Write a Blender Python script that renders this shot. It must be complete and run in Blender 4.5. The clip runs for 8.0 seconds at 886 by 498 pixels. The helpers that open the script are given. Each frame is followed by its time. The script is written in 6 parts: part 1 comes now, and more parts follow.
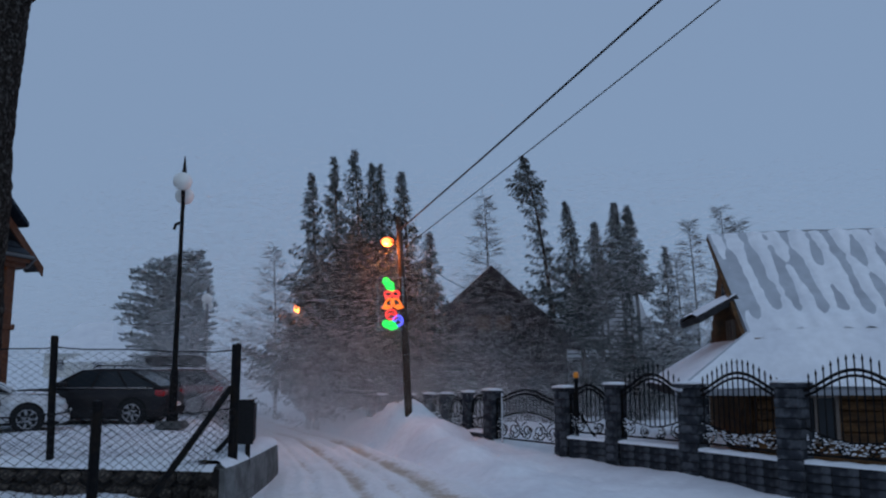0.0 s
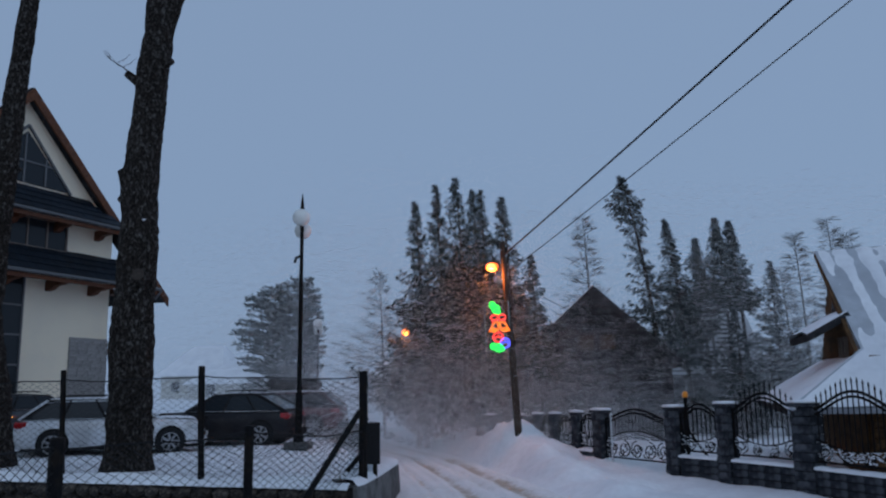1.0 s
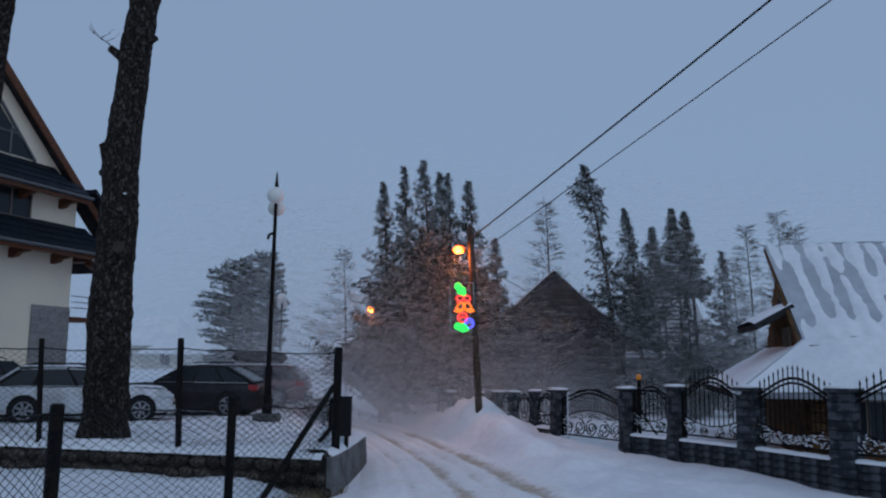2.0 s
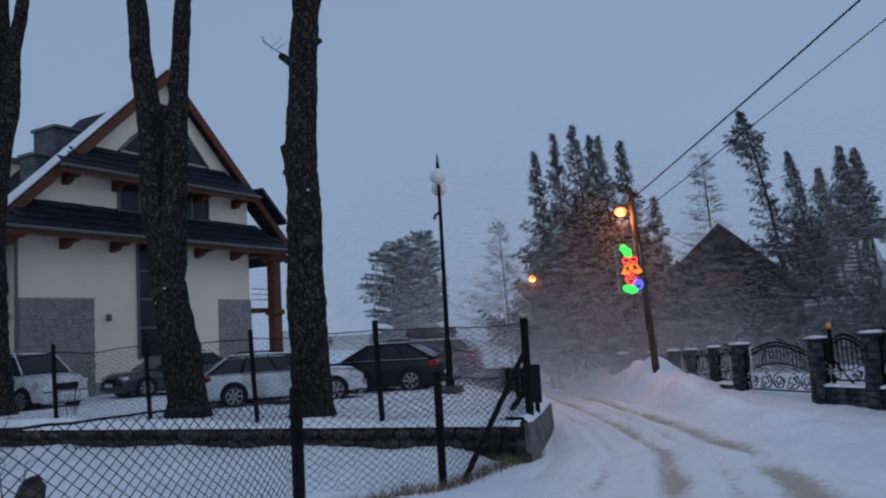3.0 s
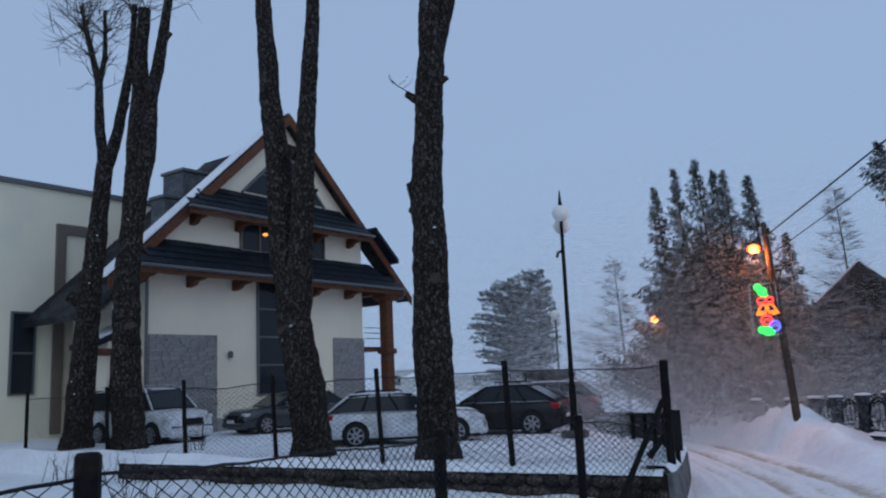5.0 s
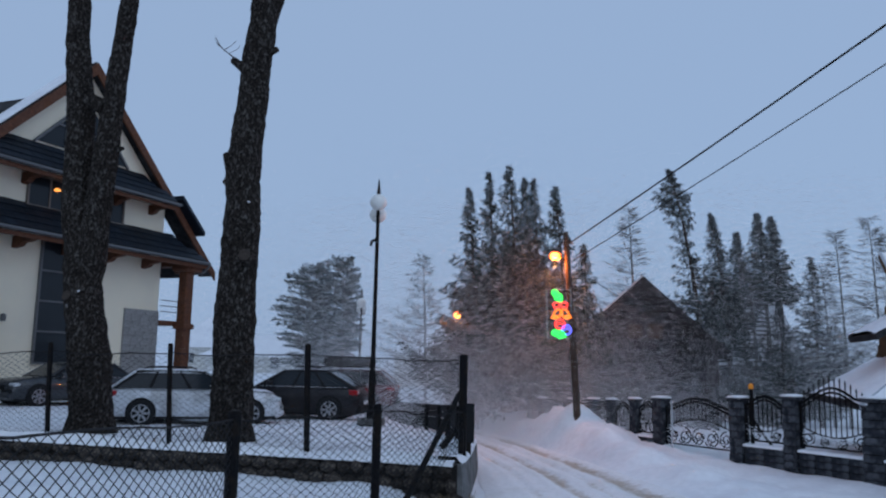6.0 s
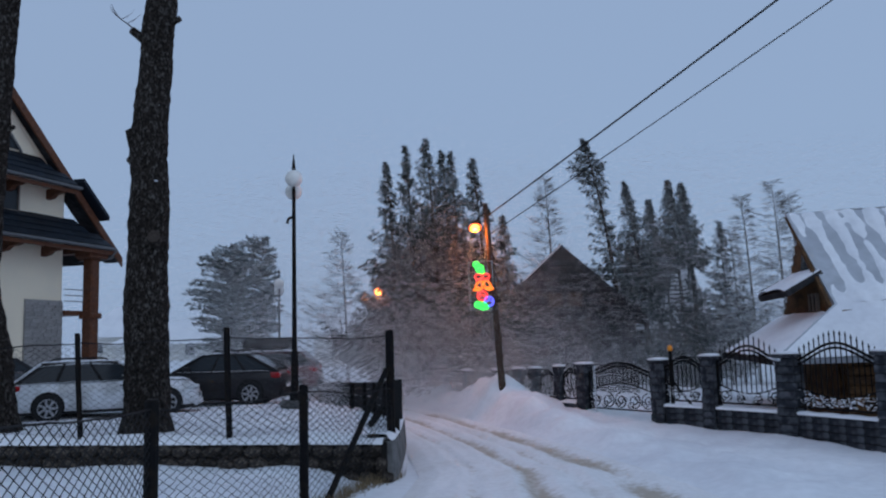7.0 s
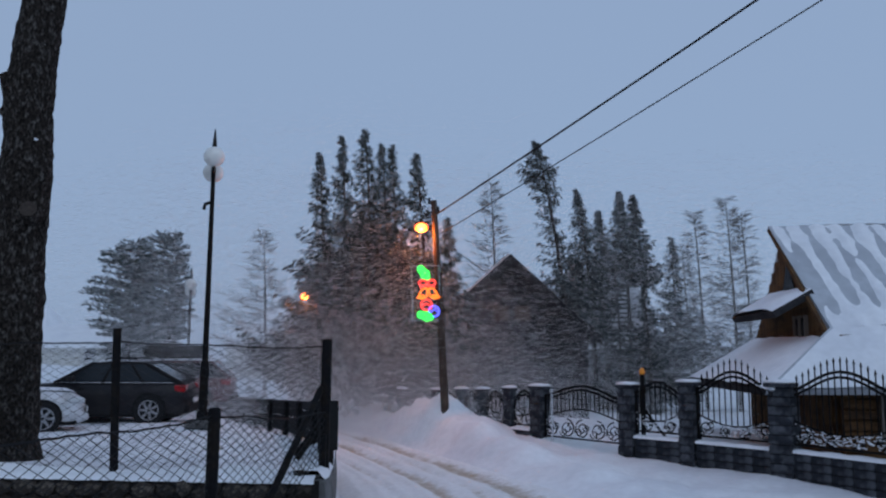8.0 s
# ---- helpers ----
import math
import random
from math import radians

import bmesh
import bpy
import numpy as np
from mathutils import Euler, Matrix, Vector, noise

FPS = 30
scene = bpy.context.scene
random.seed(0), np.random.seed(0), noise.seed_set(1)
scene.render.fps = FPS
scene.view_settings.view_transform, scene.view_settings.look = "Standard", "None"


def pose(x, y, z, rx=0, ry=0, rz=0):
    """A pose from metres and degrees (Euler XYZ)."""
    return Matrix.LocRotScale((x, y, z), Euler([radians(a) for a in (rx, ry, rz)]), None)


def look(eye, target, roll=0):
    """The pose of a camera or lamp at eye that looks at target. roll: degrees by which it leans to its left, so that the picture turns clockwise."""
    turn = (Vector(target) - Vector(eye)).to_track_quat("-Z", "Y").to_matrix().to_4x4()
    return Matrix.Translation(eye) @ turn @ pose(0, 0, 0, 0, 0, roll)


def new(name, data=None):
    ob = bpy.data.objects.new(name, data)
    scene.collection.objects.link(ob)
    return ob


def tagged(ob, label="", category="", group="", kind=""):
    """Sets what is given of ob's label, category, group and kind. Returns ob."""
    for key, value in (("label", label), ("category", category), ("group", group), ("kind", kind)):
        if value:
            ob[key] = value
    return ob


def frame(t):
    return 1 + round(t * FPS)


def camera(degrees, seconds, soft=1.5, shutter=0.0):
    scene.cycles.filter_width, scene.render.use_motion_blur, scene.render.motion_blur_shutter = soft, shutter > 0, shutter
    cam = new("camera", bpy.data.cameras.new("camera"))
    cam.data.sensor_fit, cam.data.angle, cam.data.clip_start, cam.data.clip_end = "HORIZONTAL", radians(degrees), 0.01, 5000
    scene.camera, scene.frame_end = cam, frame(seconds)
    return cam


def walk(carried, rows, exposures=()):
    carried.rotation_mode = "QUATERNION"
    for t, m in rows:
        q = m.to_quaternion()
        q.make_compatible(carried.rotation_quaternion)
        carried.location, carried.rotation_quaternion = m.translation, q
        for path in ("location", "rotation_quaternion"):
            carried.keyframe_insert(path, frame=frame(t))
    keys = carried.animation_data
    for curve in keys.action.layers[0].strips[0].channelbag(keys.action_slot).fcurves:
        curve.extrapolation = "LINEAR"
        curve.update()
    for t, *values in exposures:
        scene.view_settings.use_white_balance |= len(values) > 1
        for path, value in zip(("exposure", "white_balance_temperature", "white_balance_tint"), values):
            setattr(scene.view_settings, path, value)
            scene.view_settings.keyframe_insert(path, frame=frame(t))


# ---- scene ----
cam = camera(58.0, 8.0, soft=2.2)
PATH = [
    (0, (1.388, 0.722, 1.378), (1.068, 2.674, 1.669), 0.1),
    (0.5, (1.363, 0.305, 1.407), (0.955, 2.244, 1.675), 0.4),
    (1, (1.219, -0.242, 1.503), (0.677, 1.654, 1.836), -0.7),
    (1.2, (1.113, -0.401, 1.496), (0.603, 1.5, 1.852), -0.6),
    (2.3, (1.012, -1.161, 1.556), (0.578, 0.779, 1.778), 0.8),
    (2.5, (0.896, -1.198, 1.567), (0.365, 0.72, 1.766), -1.4),
    (3, (0.417, -1.689, 1.573), (-0.351, 0.146, 1.779), -3.3),
    (3.5, (0.265, -1.646, 1.514), (-0.63, 0.132, 1.704), -3.7),
    (4, (-0.23, -1.71, 1.544), (-1.109, 0.074, 1.756), -4.1),
    (5.3, (-0.451, -1.53, 1.655), (-1.439, 0.175, 1.992), -2.1),
    (5.5, (-0.517, -1.491, 1.688), (-1.418, 0.267, 2.005), -1.1),
    (6, (-0.516, -1.517, 1.595), (-1.061, 0.387, 1.877), 1.3),
    (6.5, (-0.779, -1.317, 1.594), (-1.16, 0.634, 1.815), -0.1),
    (7, (-0.718, -1.217, 1.565), (-1.06, 0.741, 1.789), -1.5),
    (7.2, (-0.825, -1.141, 1.544), (-1.149, 0.821, 1.76), -0.7),
    (7.5, (-1.451, 0.804, 1.623), (-1.709, 2.776, 1.834), -0.6),
    (8, (-1.785, 1.638, 1.566), (-1.929, 3.616, 1.824), 0.4),
]
walk(cam, [(t, look(eye, target, roll)) for t, eye, target, roll in PATH],
     exposures=[(0, -0.1, 6440, 12), (1, -0.05, 6440, 12), (2.5, -0.02, 6540, 13), (3.5, 0.12, 6590, 14), (4.2, 0.16, 6590, 14), (5.3, 0.4, 6530, 13), (6, 0.36, 6530, 13), (6.5, 0.3, 6590, 14), (8, 0.2, 6650, 14)])

# ---- world, sun, exposure ----
world = bpy.data.worlds.new("dusk_sky")
scene.world = world
world.use_nodes = True
wn, wl = world.node_tree.nodes, world.node_tree.links
wn.clear()
sky = wn.new("ShaderNodeTexSky")
sky.sky_type, sky.sun_disc = "NISHITA", False
sky.sun_elevation, sky.sun_rotation = radians(8), radians(200)
sky.air_density, sky.dust_density, sky.ozone_density = 1.0, 3.0, 3.0
sky_bg = wn.new("ShaderNodeBackground")
sky_bg.inputs["Strength"].default_value = 0.05
cloud_bg = wn.new("ShaderNodeBackground")
cloud_bg.inputs["Color"].default_value = (0.272, 0.390, 0.575, 1)
cloud_bg.inputs["Strength"].default_value = 1.0
wmix = wn.new("ShaderNodeMixShader")
wmix.inputs[0].default_value = 0.82
wout = wn.new("ShaderNodeOutputWorld")
wl.new(sky.outputs[0], sky_bg.inputs[0])
wl.new(sky_bg.outputs[0], wmix.inputs[1])
wl.new(cloud_bg.outputs[0], wmix.inputs[2])
wl.new(wmix.outputs[0], wout.inputs[0])
sun = new("overcast_sun", bpy.data.lights.new("overcast_sun", "SUN"))
sun.data.energy, sun.data.angle, sun.data.color = 0.34, radians(60), (0.74, 0.86, 1.0)
sun.matrix_world = look((0, 0, 34), (-32, 34, 0))


# ---- materials ----
def material(name, color, rough=0.8, metal=0.0, grain=None, amount=0.25, bump=0.0, second=None, second_scale=1.0, mask=(0.45, 0.6), rand=0.0, emit=None, coat=0.0, spec=None, stretch=None, relief=0.02):
    """A procedural surface: base colour with fine grain, a second colour in patches, and relief."""
    m = bpy.data.materials.new(name)
    m.use_nodes = True
    n, l = m.node_tree.nodes, m.node_tree.links
    b = n["Principled BSDF"]
    b.inputs["Roughness"].default_value, b.inputs["Metallic"].default_value = rough, metal
    b.inputs["Base Color"].default_value = (*color, 1)
    b.inputs["Coat Weight"].default_value = coat
    if spec is None and rough > 0.5:
        spec = 0.12
    if spec is not None:
        b.inputs["Specular IOR Level"].default_value = spec
    co = n.new("ShaderNodeTexCoord").outputs["Object"]
    if stretch:
        mp = n.new("ShaderNodeMapping")
        mp.inputs["Scale"].default_value = stretch
        l.new(co, mp.inputs[0])
        co = mp.outputs[0]
    last = None

    def mixed(a, bcol, fac, kind="MIX"):
        x = n.new("ShaderNodeMix")
        x.data_type, x.blend_type = "RGBA", kind
        for sock, val in ((x.inputs[6], a), (x.inputs[7], bcol), (x.inputs[0], fac)):
            if isinstance(val, tuple):
                sock.default_value = val
            elif isinstance(val, (int, float)):
                sock.default_value = val
            else:
                l.new(val, sock)
        return x.outputs[2]

    last = (*color, 1)
    if second:
        t2 = n.new("ShaderNodeTexNoise")
        t2.inputs["Scale"].default_value, t2.inputs["Detail"].default_value = second_scale, 6
        l.new(co, t2.inputs["Vector"])
        r = n.new("ShaderNodeMapRange")
        r.inputs[1].default_value, r.inputs[2].default_value = mask
        l.new(t2.outputs[0], r.inputs[0])
        last = mixed(last, (*second, 1), r.outputs[0])
    if grain:
        t1 = n.new("ShaderNodeTexNoise")
        t1.inputs["Scale"].default_value, t1.inputs["Detail"].default_value = grain, 5
        l.new(co, t1.inputs["Vector"])
        r = n.new("ShaderNodeMapRange")
        r.inputs[1].default_value, r.inputs[2].default_value = 0.3, 0.7
        r.inputs[3].default_value, r.inputs[4].default_value = 1 - amount, 1 + amount
        l.new(t1.outputs[0], r.inputs[0])
        last = mixed(last, r.outputs[0], 1.0, "MULTIPLY")
        if bump:
            bp = n.new("ShaderNodeBump")
            bp.inputs["Strength"].default_value, bp.inputs["Distance"].default_value = bump, relief
            l.new(t1.outputs[0], bp.inputs["Height"])
            l.new(bp.outputs[0], b.inputs["Normal"])
    if rand:
        oi = n.new("ShaderNodeObjectInfo")
        r = n.new("ShaderNodeMapRange")
        r.inputs[3].default_value, r.inputs[4].default_value = 1 - rand, 1 + rand
        l.new(oi.outputs["Random"], r.inputs[0])
        last = mixed(last, r.outputs[0], 1.0, "MULTIPLY")
    if not isinstance(last, tuple):
        l.new(last, b.inputs["Base Color"])
    if emit:
        b.inputs["Emission Color"].default_value = (*emit[0], 1)
        b.inputs["Emission Strength"].default_value = emit[1]
    return m


SNOW = material("snow", (0.82, 0.84, 0.87), 0.65, grain=6, amount=0.05, bump=0.35, second=(0.74, 0.76, 0.80), second_scale=0.6)
BARK = material("rough_bark", (0.022, 0.018, 0.0155), 0.95, grain=26, amount=0.8, bump=1.0, relief=0.05, spec=0.08, second=(0.080, 0.074, 0.067), second_scale=13, mask=(0.50, 0.74), stretch=(1, 1, 0.6))
CUTWOOD = material("cut_wood", (0.05, 0.04, 0.034), 0.9, grain=20, amount=0.3)
TWIG = material("dark_twig", (0.05, 0.042, 0.036), 0.95, grain=8, amount=0.3)
# Snow haze is put into these needle colours: a little here, more on distant trees.
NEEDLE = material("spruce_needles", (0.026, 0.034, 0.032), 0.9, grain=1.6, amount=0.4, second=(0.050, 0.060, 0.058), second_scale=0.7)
NEEDLE_FAR = material("far_hazed_needles", (0.050, 0.060, 0.060), 0.9, grain=1.6, amount=0.35, second=(0.11, 0.125, 0.13), second_scale=1.5, mask=(0.45, 0.7))
NEEDLE_PALE = material("pale_hazed_needles", (0.09, 0.11, 0.11), 0.9, grain=1.6, amount=0.35, second=(0.26, 0.28, 0.30), second_scale=2.0, mask=(0.55, 0.7))
LARCH = material("larch_twig", (0.13, 0.125, 0.12), 0.95, grain=3, amount=0.3)
BLACK = material("black_painted_metal", (0.007, 0.007, 0.008), 0.6, 0.0, grain=20, amount=0.3, bump=0.1, second=(0.014, 0.011, 0.009), second_scale=6, spec=0.08)
WIRE = material("black_wire", (0.012, 0.012, 0.013), 0.6, grain=30, amount=0.2)
MESHWIRE = material("coated_fence_wire", (0.014, 0.015, 0.016), 0.6, grain=30, amount=0.2)
STONE = material("dark_field_stone", (0.036, 0.030, 0.026), 0.9, grain=9, amount=0.35, bump=0.8, rand=0.45, second=(0.085, 0.072, 0.06), second_scale=4)
MORTAR = material("dark_mortar", (0.02, 0.018, 0.017), 0.95, grain=20, amount=0.3, bump=0.5)
CONCRETE = material("old_concrete", (0.16, 0.16, 0.158), 0.9, grain=10, amount=0.2, bump=0.5, second=(0.10, 0.10, 0.098), second_scale=2)
PILLAR = material("slate_pillar_stone", (0.024, 0.027, 0.033), 0.8, grain=8, amount=0.4, bump=0.7, rand=0.2, second=(0.058, 0.062, 0.07), second_scale=5)
PLASTER = material("cream_plaster", (0.80, 0.73, 0.57), 0.9, grain=30, amount=0.05, bump=0.15, second=(0.75, 0.69, 0.55), second_scale=0.5)
PLASTER_GREY = material("grey_plaster", (0.52, 0.51, 0.46), 0.9, grain=30, amount=0.05, bump=0.15, second=(0.42, 0.42, 0.40), second_scale=0.4)
CLAD = material("grey_stone_cladding", (0.27, 0.268, 0.262), 0.85, grain=14, amount=0.2, bump=0.5, rand=0.12)
SLATE = material("blue_grey_slate_cladding", (0.085, 0.095, 0.108), 0.7, grain=9, amount=0.3, bump=0.3, second=(0.13, 0.14, 0.15), second_scale=2)
ROOF = material("graphite_roof_tile", (0.008, 0.013, 0.020), 0.6, grain=8, amount=0.2, bump=0.2, rand=0.35, spec=0.2)
TIMBER = material("stained_timber", (0.115, 0.052, 0.033), 0.6, grain=9, amount=0.3, bump=0.3, stretch=(1, 1, 1), second=(0.12, 0.048, 0.025), second_scale=3)
GLASS = material("dark_window_glass", (0.02, 0.025, 0.03), 0.1, spec=0.22)
FRAME = material("grey_window_frame", (0.10, 0.105, 0.11), 0.5, grain=20, amount=0.1)
FRAME_BROWN = material("brown_window_frame", (0.14, 0.11, 0.09), 0.5, grain=20, amount=0.15)
LOGWOOD = material("weathered_brown_boards", (0.115, 0.062, 0.028), 0.8, grain=12, amount=0.35, bump=0.4, stretch=(1, 1, 3), second=(0.07, 0.04, 0.022), second_scale=1.5)
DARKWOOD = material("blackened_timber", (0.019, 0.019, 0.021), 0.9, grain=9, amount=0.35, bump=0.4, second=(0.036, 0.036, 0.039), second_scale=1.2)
DARKROOF = material("dark_shingle", (0.022, 0.022, 0.024), 0.9, grain=6, amount=0.4, bump=0.4, second=(0.045, 0.045, 0.048), second_scale=0.7)
SHEET = material("grey_sheet_roof", (0.43, 0.46, 0.50), 0.4, 0.0, grain=6, amount=0.1, second=(0.36, 0.38, 0.42), second_scale=1.5)
TILE_RED = material("brick_chimney", (0.17, 0.085, 0.07), 0.9, grain=12, amount=0.3, bump=0.3)
RUBBER = material("tyre_rubber", (0.02, 0.02, 0.021), 0.85, grain=20, amount=0.2)
RIM = material("alloy_rim", (0.35, 0.36, 0.38), 0.35, 0.8, grain=20, amount=0.15)
CHROME = material("chrome_trim", (0.55, 0.56, 0.58), 0.2, 0.9, grain=30, amount=0.05)
TAIL = material("red_tail_lens", (0.35, 0.012, 0.015), 0.2, coat=0.6)
HEAD = material("clear_head_lens", (0.55, 0.58, 0.6), 0.12, coat=0.8)
PLATE = material("number_plate_white", (0.7, 0.7, 0.7), 0.5, grain=20, amount=0.05)
PLASTIC = material("black_plastic", (0.014, 0.014, 0.015), 0.65, grain=25, amount=0.2)
GLOBE = material("opal_lamp_globe", (0.78, 0.78, 0.74), 0.35, grain=3, amount=0.05)
POLEWOOD = material("grey_wood_pole", (0.065, 0.046, 0.036), 0.9, grain=10, amount=0.35, bump=0.4, stretch=(1, 1, 0.2))
AMBER = material("amber_beacon", (0.6, 0.2, 0.015), 0.3, emit=((1.0, 0.4, 0.02), 0.06))
TARP = material("dark_tarpaulin", (0.012, 0.012, 0.014), 0.7, grain=8, amount=0.3, bump=0.3)
SODIUM = material("sodium_lamp", (1, 0.5, 0.15), 0.5, emit=((1.0, 0.11, 0.008), 2.4))
SODIUM_CORE = material("sodium_burner", (1, 0.6, 0.25), 0.5, emit=((1.0, 0.30, 0.05), 4.5))
NEON_GREEN = material("green_rope_light", (0.02, 0.4, 0.05), 0.5, emit=((0.02, 1.0, 0.10), 1.5))
NEON_RED = material("red_rope_light", (0.5, 0.02, 0.02), 0.5, emit=((1.0, 0.06, 0.05), 1.7))
NEON_ORANGE = material("orange_rope_light", (0.5, 0.1, 0.02), 0.5, emit=((1.0, 0.20, 0.02), 1.7))
NEON_BLUE = material("blue_rope_light", (0.04, 0.05, 0.6), 0.5, emit=((0.10, 0.12, 1.0), 2.0))
ROOMLIGHT = material("lit_room_lamp", (1, 0.7, 0.3), 0.5, emit=((1.0, 0.36, 0.06), 1.2))
CURTAIN = material("warm_lit_blind", (0.055, 0.042, 0.032), 0.9, grain=15, amount=0.2, emit=((1.0, 0.42, 0.12), 0.004))
DRYGRASS = material("dry_grass", (0.20, 0.15, 0.09), 0.95, grain=10, amount=0.4)
FLAKE = material("drifting_snow", (0.90, 0.91, 0.93), 0.9)


def road_snow():
    """Packed snow that turns to brown slush where the wheels have worn it (the mesh's own wear value)."""
    m = material("packed_road_snow", (0.84, 0.84, 0.85), 0.55, grain=9, amount=0.07, bump=0.6, second=(0.76, 0.75, 0.74), second_scale=0.9, mask=(0.5, 0.75))
    n, l = m.node_tree.nodes, m.node_tree.links
    b = n["Principled BSDF"]
    clean = b.inputs["Base Color"].links[0].from_socket
    wear = n.new("ShaderNodeAttribute")
    wear.attribute_name = "wear"
    fine = n.new("ShaderNodeTexNoise")
    fine.inputs["Scale"].default_value, fine.inputs["Detail"].default_value = 7, 6
    co = n.new("ShaderNodeTexCoord")
    l.new(co.outputs["Object"], fine.inputs["Vector"])
    total = n.new("ShaderNodeMath")
    total.operation = "ADD"
    l.new(wear.outputs["Fac"], total.inputs[0])
    l.new(fine.outputs[0], total.inputs[1])
    cut = n.new("ShaderNodeMapRange")
    cut.inputs[1].default_value, cut.inputs[2].default_value, cut.inputs[4].default_value = 0.78, 1.3, 0.85
    l.new(total.outputs[0], cut.inputs[0])
    mix = n.new("ShaderNodeMix")
    mix.data_type = "RGBA"
    mix.inputs[7].default_value = (0.40, 0.325, 0.24, 1)
    l.new(cut.outputs[0], mix.inputs[0])
    l.new(clean, mix.inputs[6])
    l.new(mix.outputs[2], b.inputs["Base Color"])
    return m


ROAD_SNOW = road_snow()


# ---- mesh helpers ----
class Mesh:
    """Gathers plain vertices and faces for one mesh."""

    def __init__(self):
        self.v, self.f = [], []

    def add(self, verts, faces):
        k = len(self.v)
        self.v += [tuple(p) for p in verts]
        self.f += [tuple(i + k for i in f) for f in faces]
        return self

    def box(self, lo, hi, m=None, chamfer=0.0):
        c = chamfer
        (x0, y0, z0), (x1, y1, z1) = lo, hi
        if c:
            vs = []
            for z, i in ((z0, c), (z0 + c, 0), (z1 - c, 0), (z1, c)):
                a, b, cc, d = x0 + i, x1 - i, y0 + i, y1 - i
                e = c if i == 0 else c
                vs += [(a + e * (i == 0), cc, z), (b - e * (i == 0), cc, z), (b, cc + e * (i == 0), z), (b, d - e * (i == 0), z),
                       (b - e * (i == 0), d, z), (a + e * (i == 0), d, z), (a, d - e * (i == 0), z), (a, cc + e * (i == 0), z)]
            fs = [tuple(range(7, -1, -1)), tuple(range(24, 32))]
            for r in range(3):
                for j in range(8):
                    fs.append((r * 8 + j, r * 8 + (j + 1) % 8, r * 8 + 8 + (j + 1) % 8, r * 8 + 8 + j))
        else:
            vs = [(x, y, z) for z in (z0, z1) for x, y in ((x0, y0), (x1, y0), (x1, y1), (x0, y1))]
            fs = [(3, 2, 1, 0), (4, 5, 6, 7), (0, 1, 5, 4), (1, 2, 6, 5), (2, 3, 7, 6), (3, 0, 4, 7)]
        if m is not None:
            vs = [m @ Vector(p) for p in vs]
        return self.add(vs, fs)

    def tube(self, pts, radii, n=8, cap=True, wobble=0.0, rng=random):
        pts = [Vector(p) for p in pts]
        if not isinstance(radii, (list, tuple)):
            radii = [radii] * len(pts)
        k = len(self.v)
        d0 = (pts[1] - pts[0]).normalized()
        side = d0.orthogonal().normalized()
        for i, p in enumerate(pts):
            d = (pts[min(i + 1, len(pts) - 1)] - pts[max(i - 1, 0)]).normalized()
            side = (side - d * side.dot(d)).normalized()
            up = d.cross(side)
            for j in range(n):
                a = 2 * math.pi * j / n
                r = float(radii[i]) * (1 + (rng.uniform(-wobble, wobble) if wobble else 0))
                self.v.append(tuple(p + r * (math.cos(a) * side + math.sin(a) * up)))
        for i in range(len(pts) - 1):
            for j in range(n):
                self.f.append((k + i * n + j, k + i * n + (j + 1) % n, k + (i + 1) * n + (j + 1) % n, k + (i + 1) * n + j))
        if cap:
            self.f.append(tuple(k + j for j in range(n - 1, -1, -1)))
            self.f.append(tuple(k + (len(pts) - 1) * n + j for j in range(n)))
        return self

    def lathe(self, profile, n=16, m=None):
        """Turns a list of (radius, z) round the z axis."""
        k = len(self.v)
        for r, z in profile:
            for j in range(n):
                a = 2 * math.pi * j / n
                p = Vector((r * math.cos(a), r * math.sin(a), z))
                self.v.append(tuple(m @ p if m is not None else p))
        for i in range(len(profile) - 1):
            for j in range(n):
                self.f.append((k + i * n + j, k + i * n + (j + 1) % n, k + (i + 1) * n + (j + 1) % n, k + (i + 1) * n + j))
        self.f.append(tuple(k + j for j in range(n - 1, -1, -1)))
        self.f.append(tuple(k + (len(profile) - 1) * n + j for j in range(n)))
        return self

    def prism(self, outline, depth, m):
        """An outline in x, z of m's space, given thickness along its y."""
        n = len(outline)
        vs = [m @ Vector((x, 0, z)) for x, z in outline] + [m @ Vector((x, depth, z)) for x, z in outline]
        fs = [tuple(range(n)), tuple(range(2 * n - 1, n - 1, -1))] + [(i, i + n, (i + 1) % n + n, (i + 1) % n) for i in range(n)]
        return self.add(vs, fs)

    def data(self, name, mat, smooth=False):
        me = bpy.data.meshes.new(name)
        me.from_pydata(self.v, [], self.f)
        bm = bmesh.new()
        bm.from_mesh(me)
        if len(self.f) < 20000:
            bmesh.ops.recalc_face_normals(bm, faces=bm.faces)
        bm.to_mesh(me)
        bm.free()
        me.materials.append(mat)
        if smooth:
            me.polygons.foreach_set("use_smooth", [True] * len(me.polygons))
        return me


def thing(name, label, category, group="", kind="", at=None):
    ob = tagged(new(name), label, category, group, kind)
    if at is not None:
        ob.matrix_world = at if isinstance(at, Matrix) else Matrix.Translation(at)
    return ob


def part(name, mesh, mat, parent=None, label="", smooth=False):
    me = mesh if isinstance(mesh, bpy.types.Mesh) else mesh.data(name, mat, smooth)
    ob = new(name, me)
    ob.parent = parent
    if label:
        tagged(ob, label)
    return ob


def solid(name, mesh, mat, label, category, kind="", group="", smooth=False):
    ob = new(name, mesh.data(name, mat, smooth))
    return tagged(ob, label, category, group, kind)


def smooth01(a, b, x):
    t = np.clip((np.asarray(x, float) - a) / (b - a), 0, 1)
    return t * t * (3 - 2 * t)


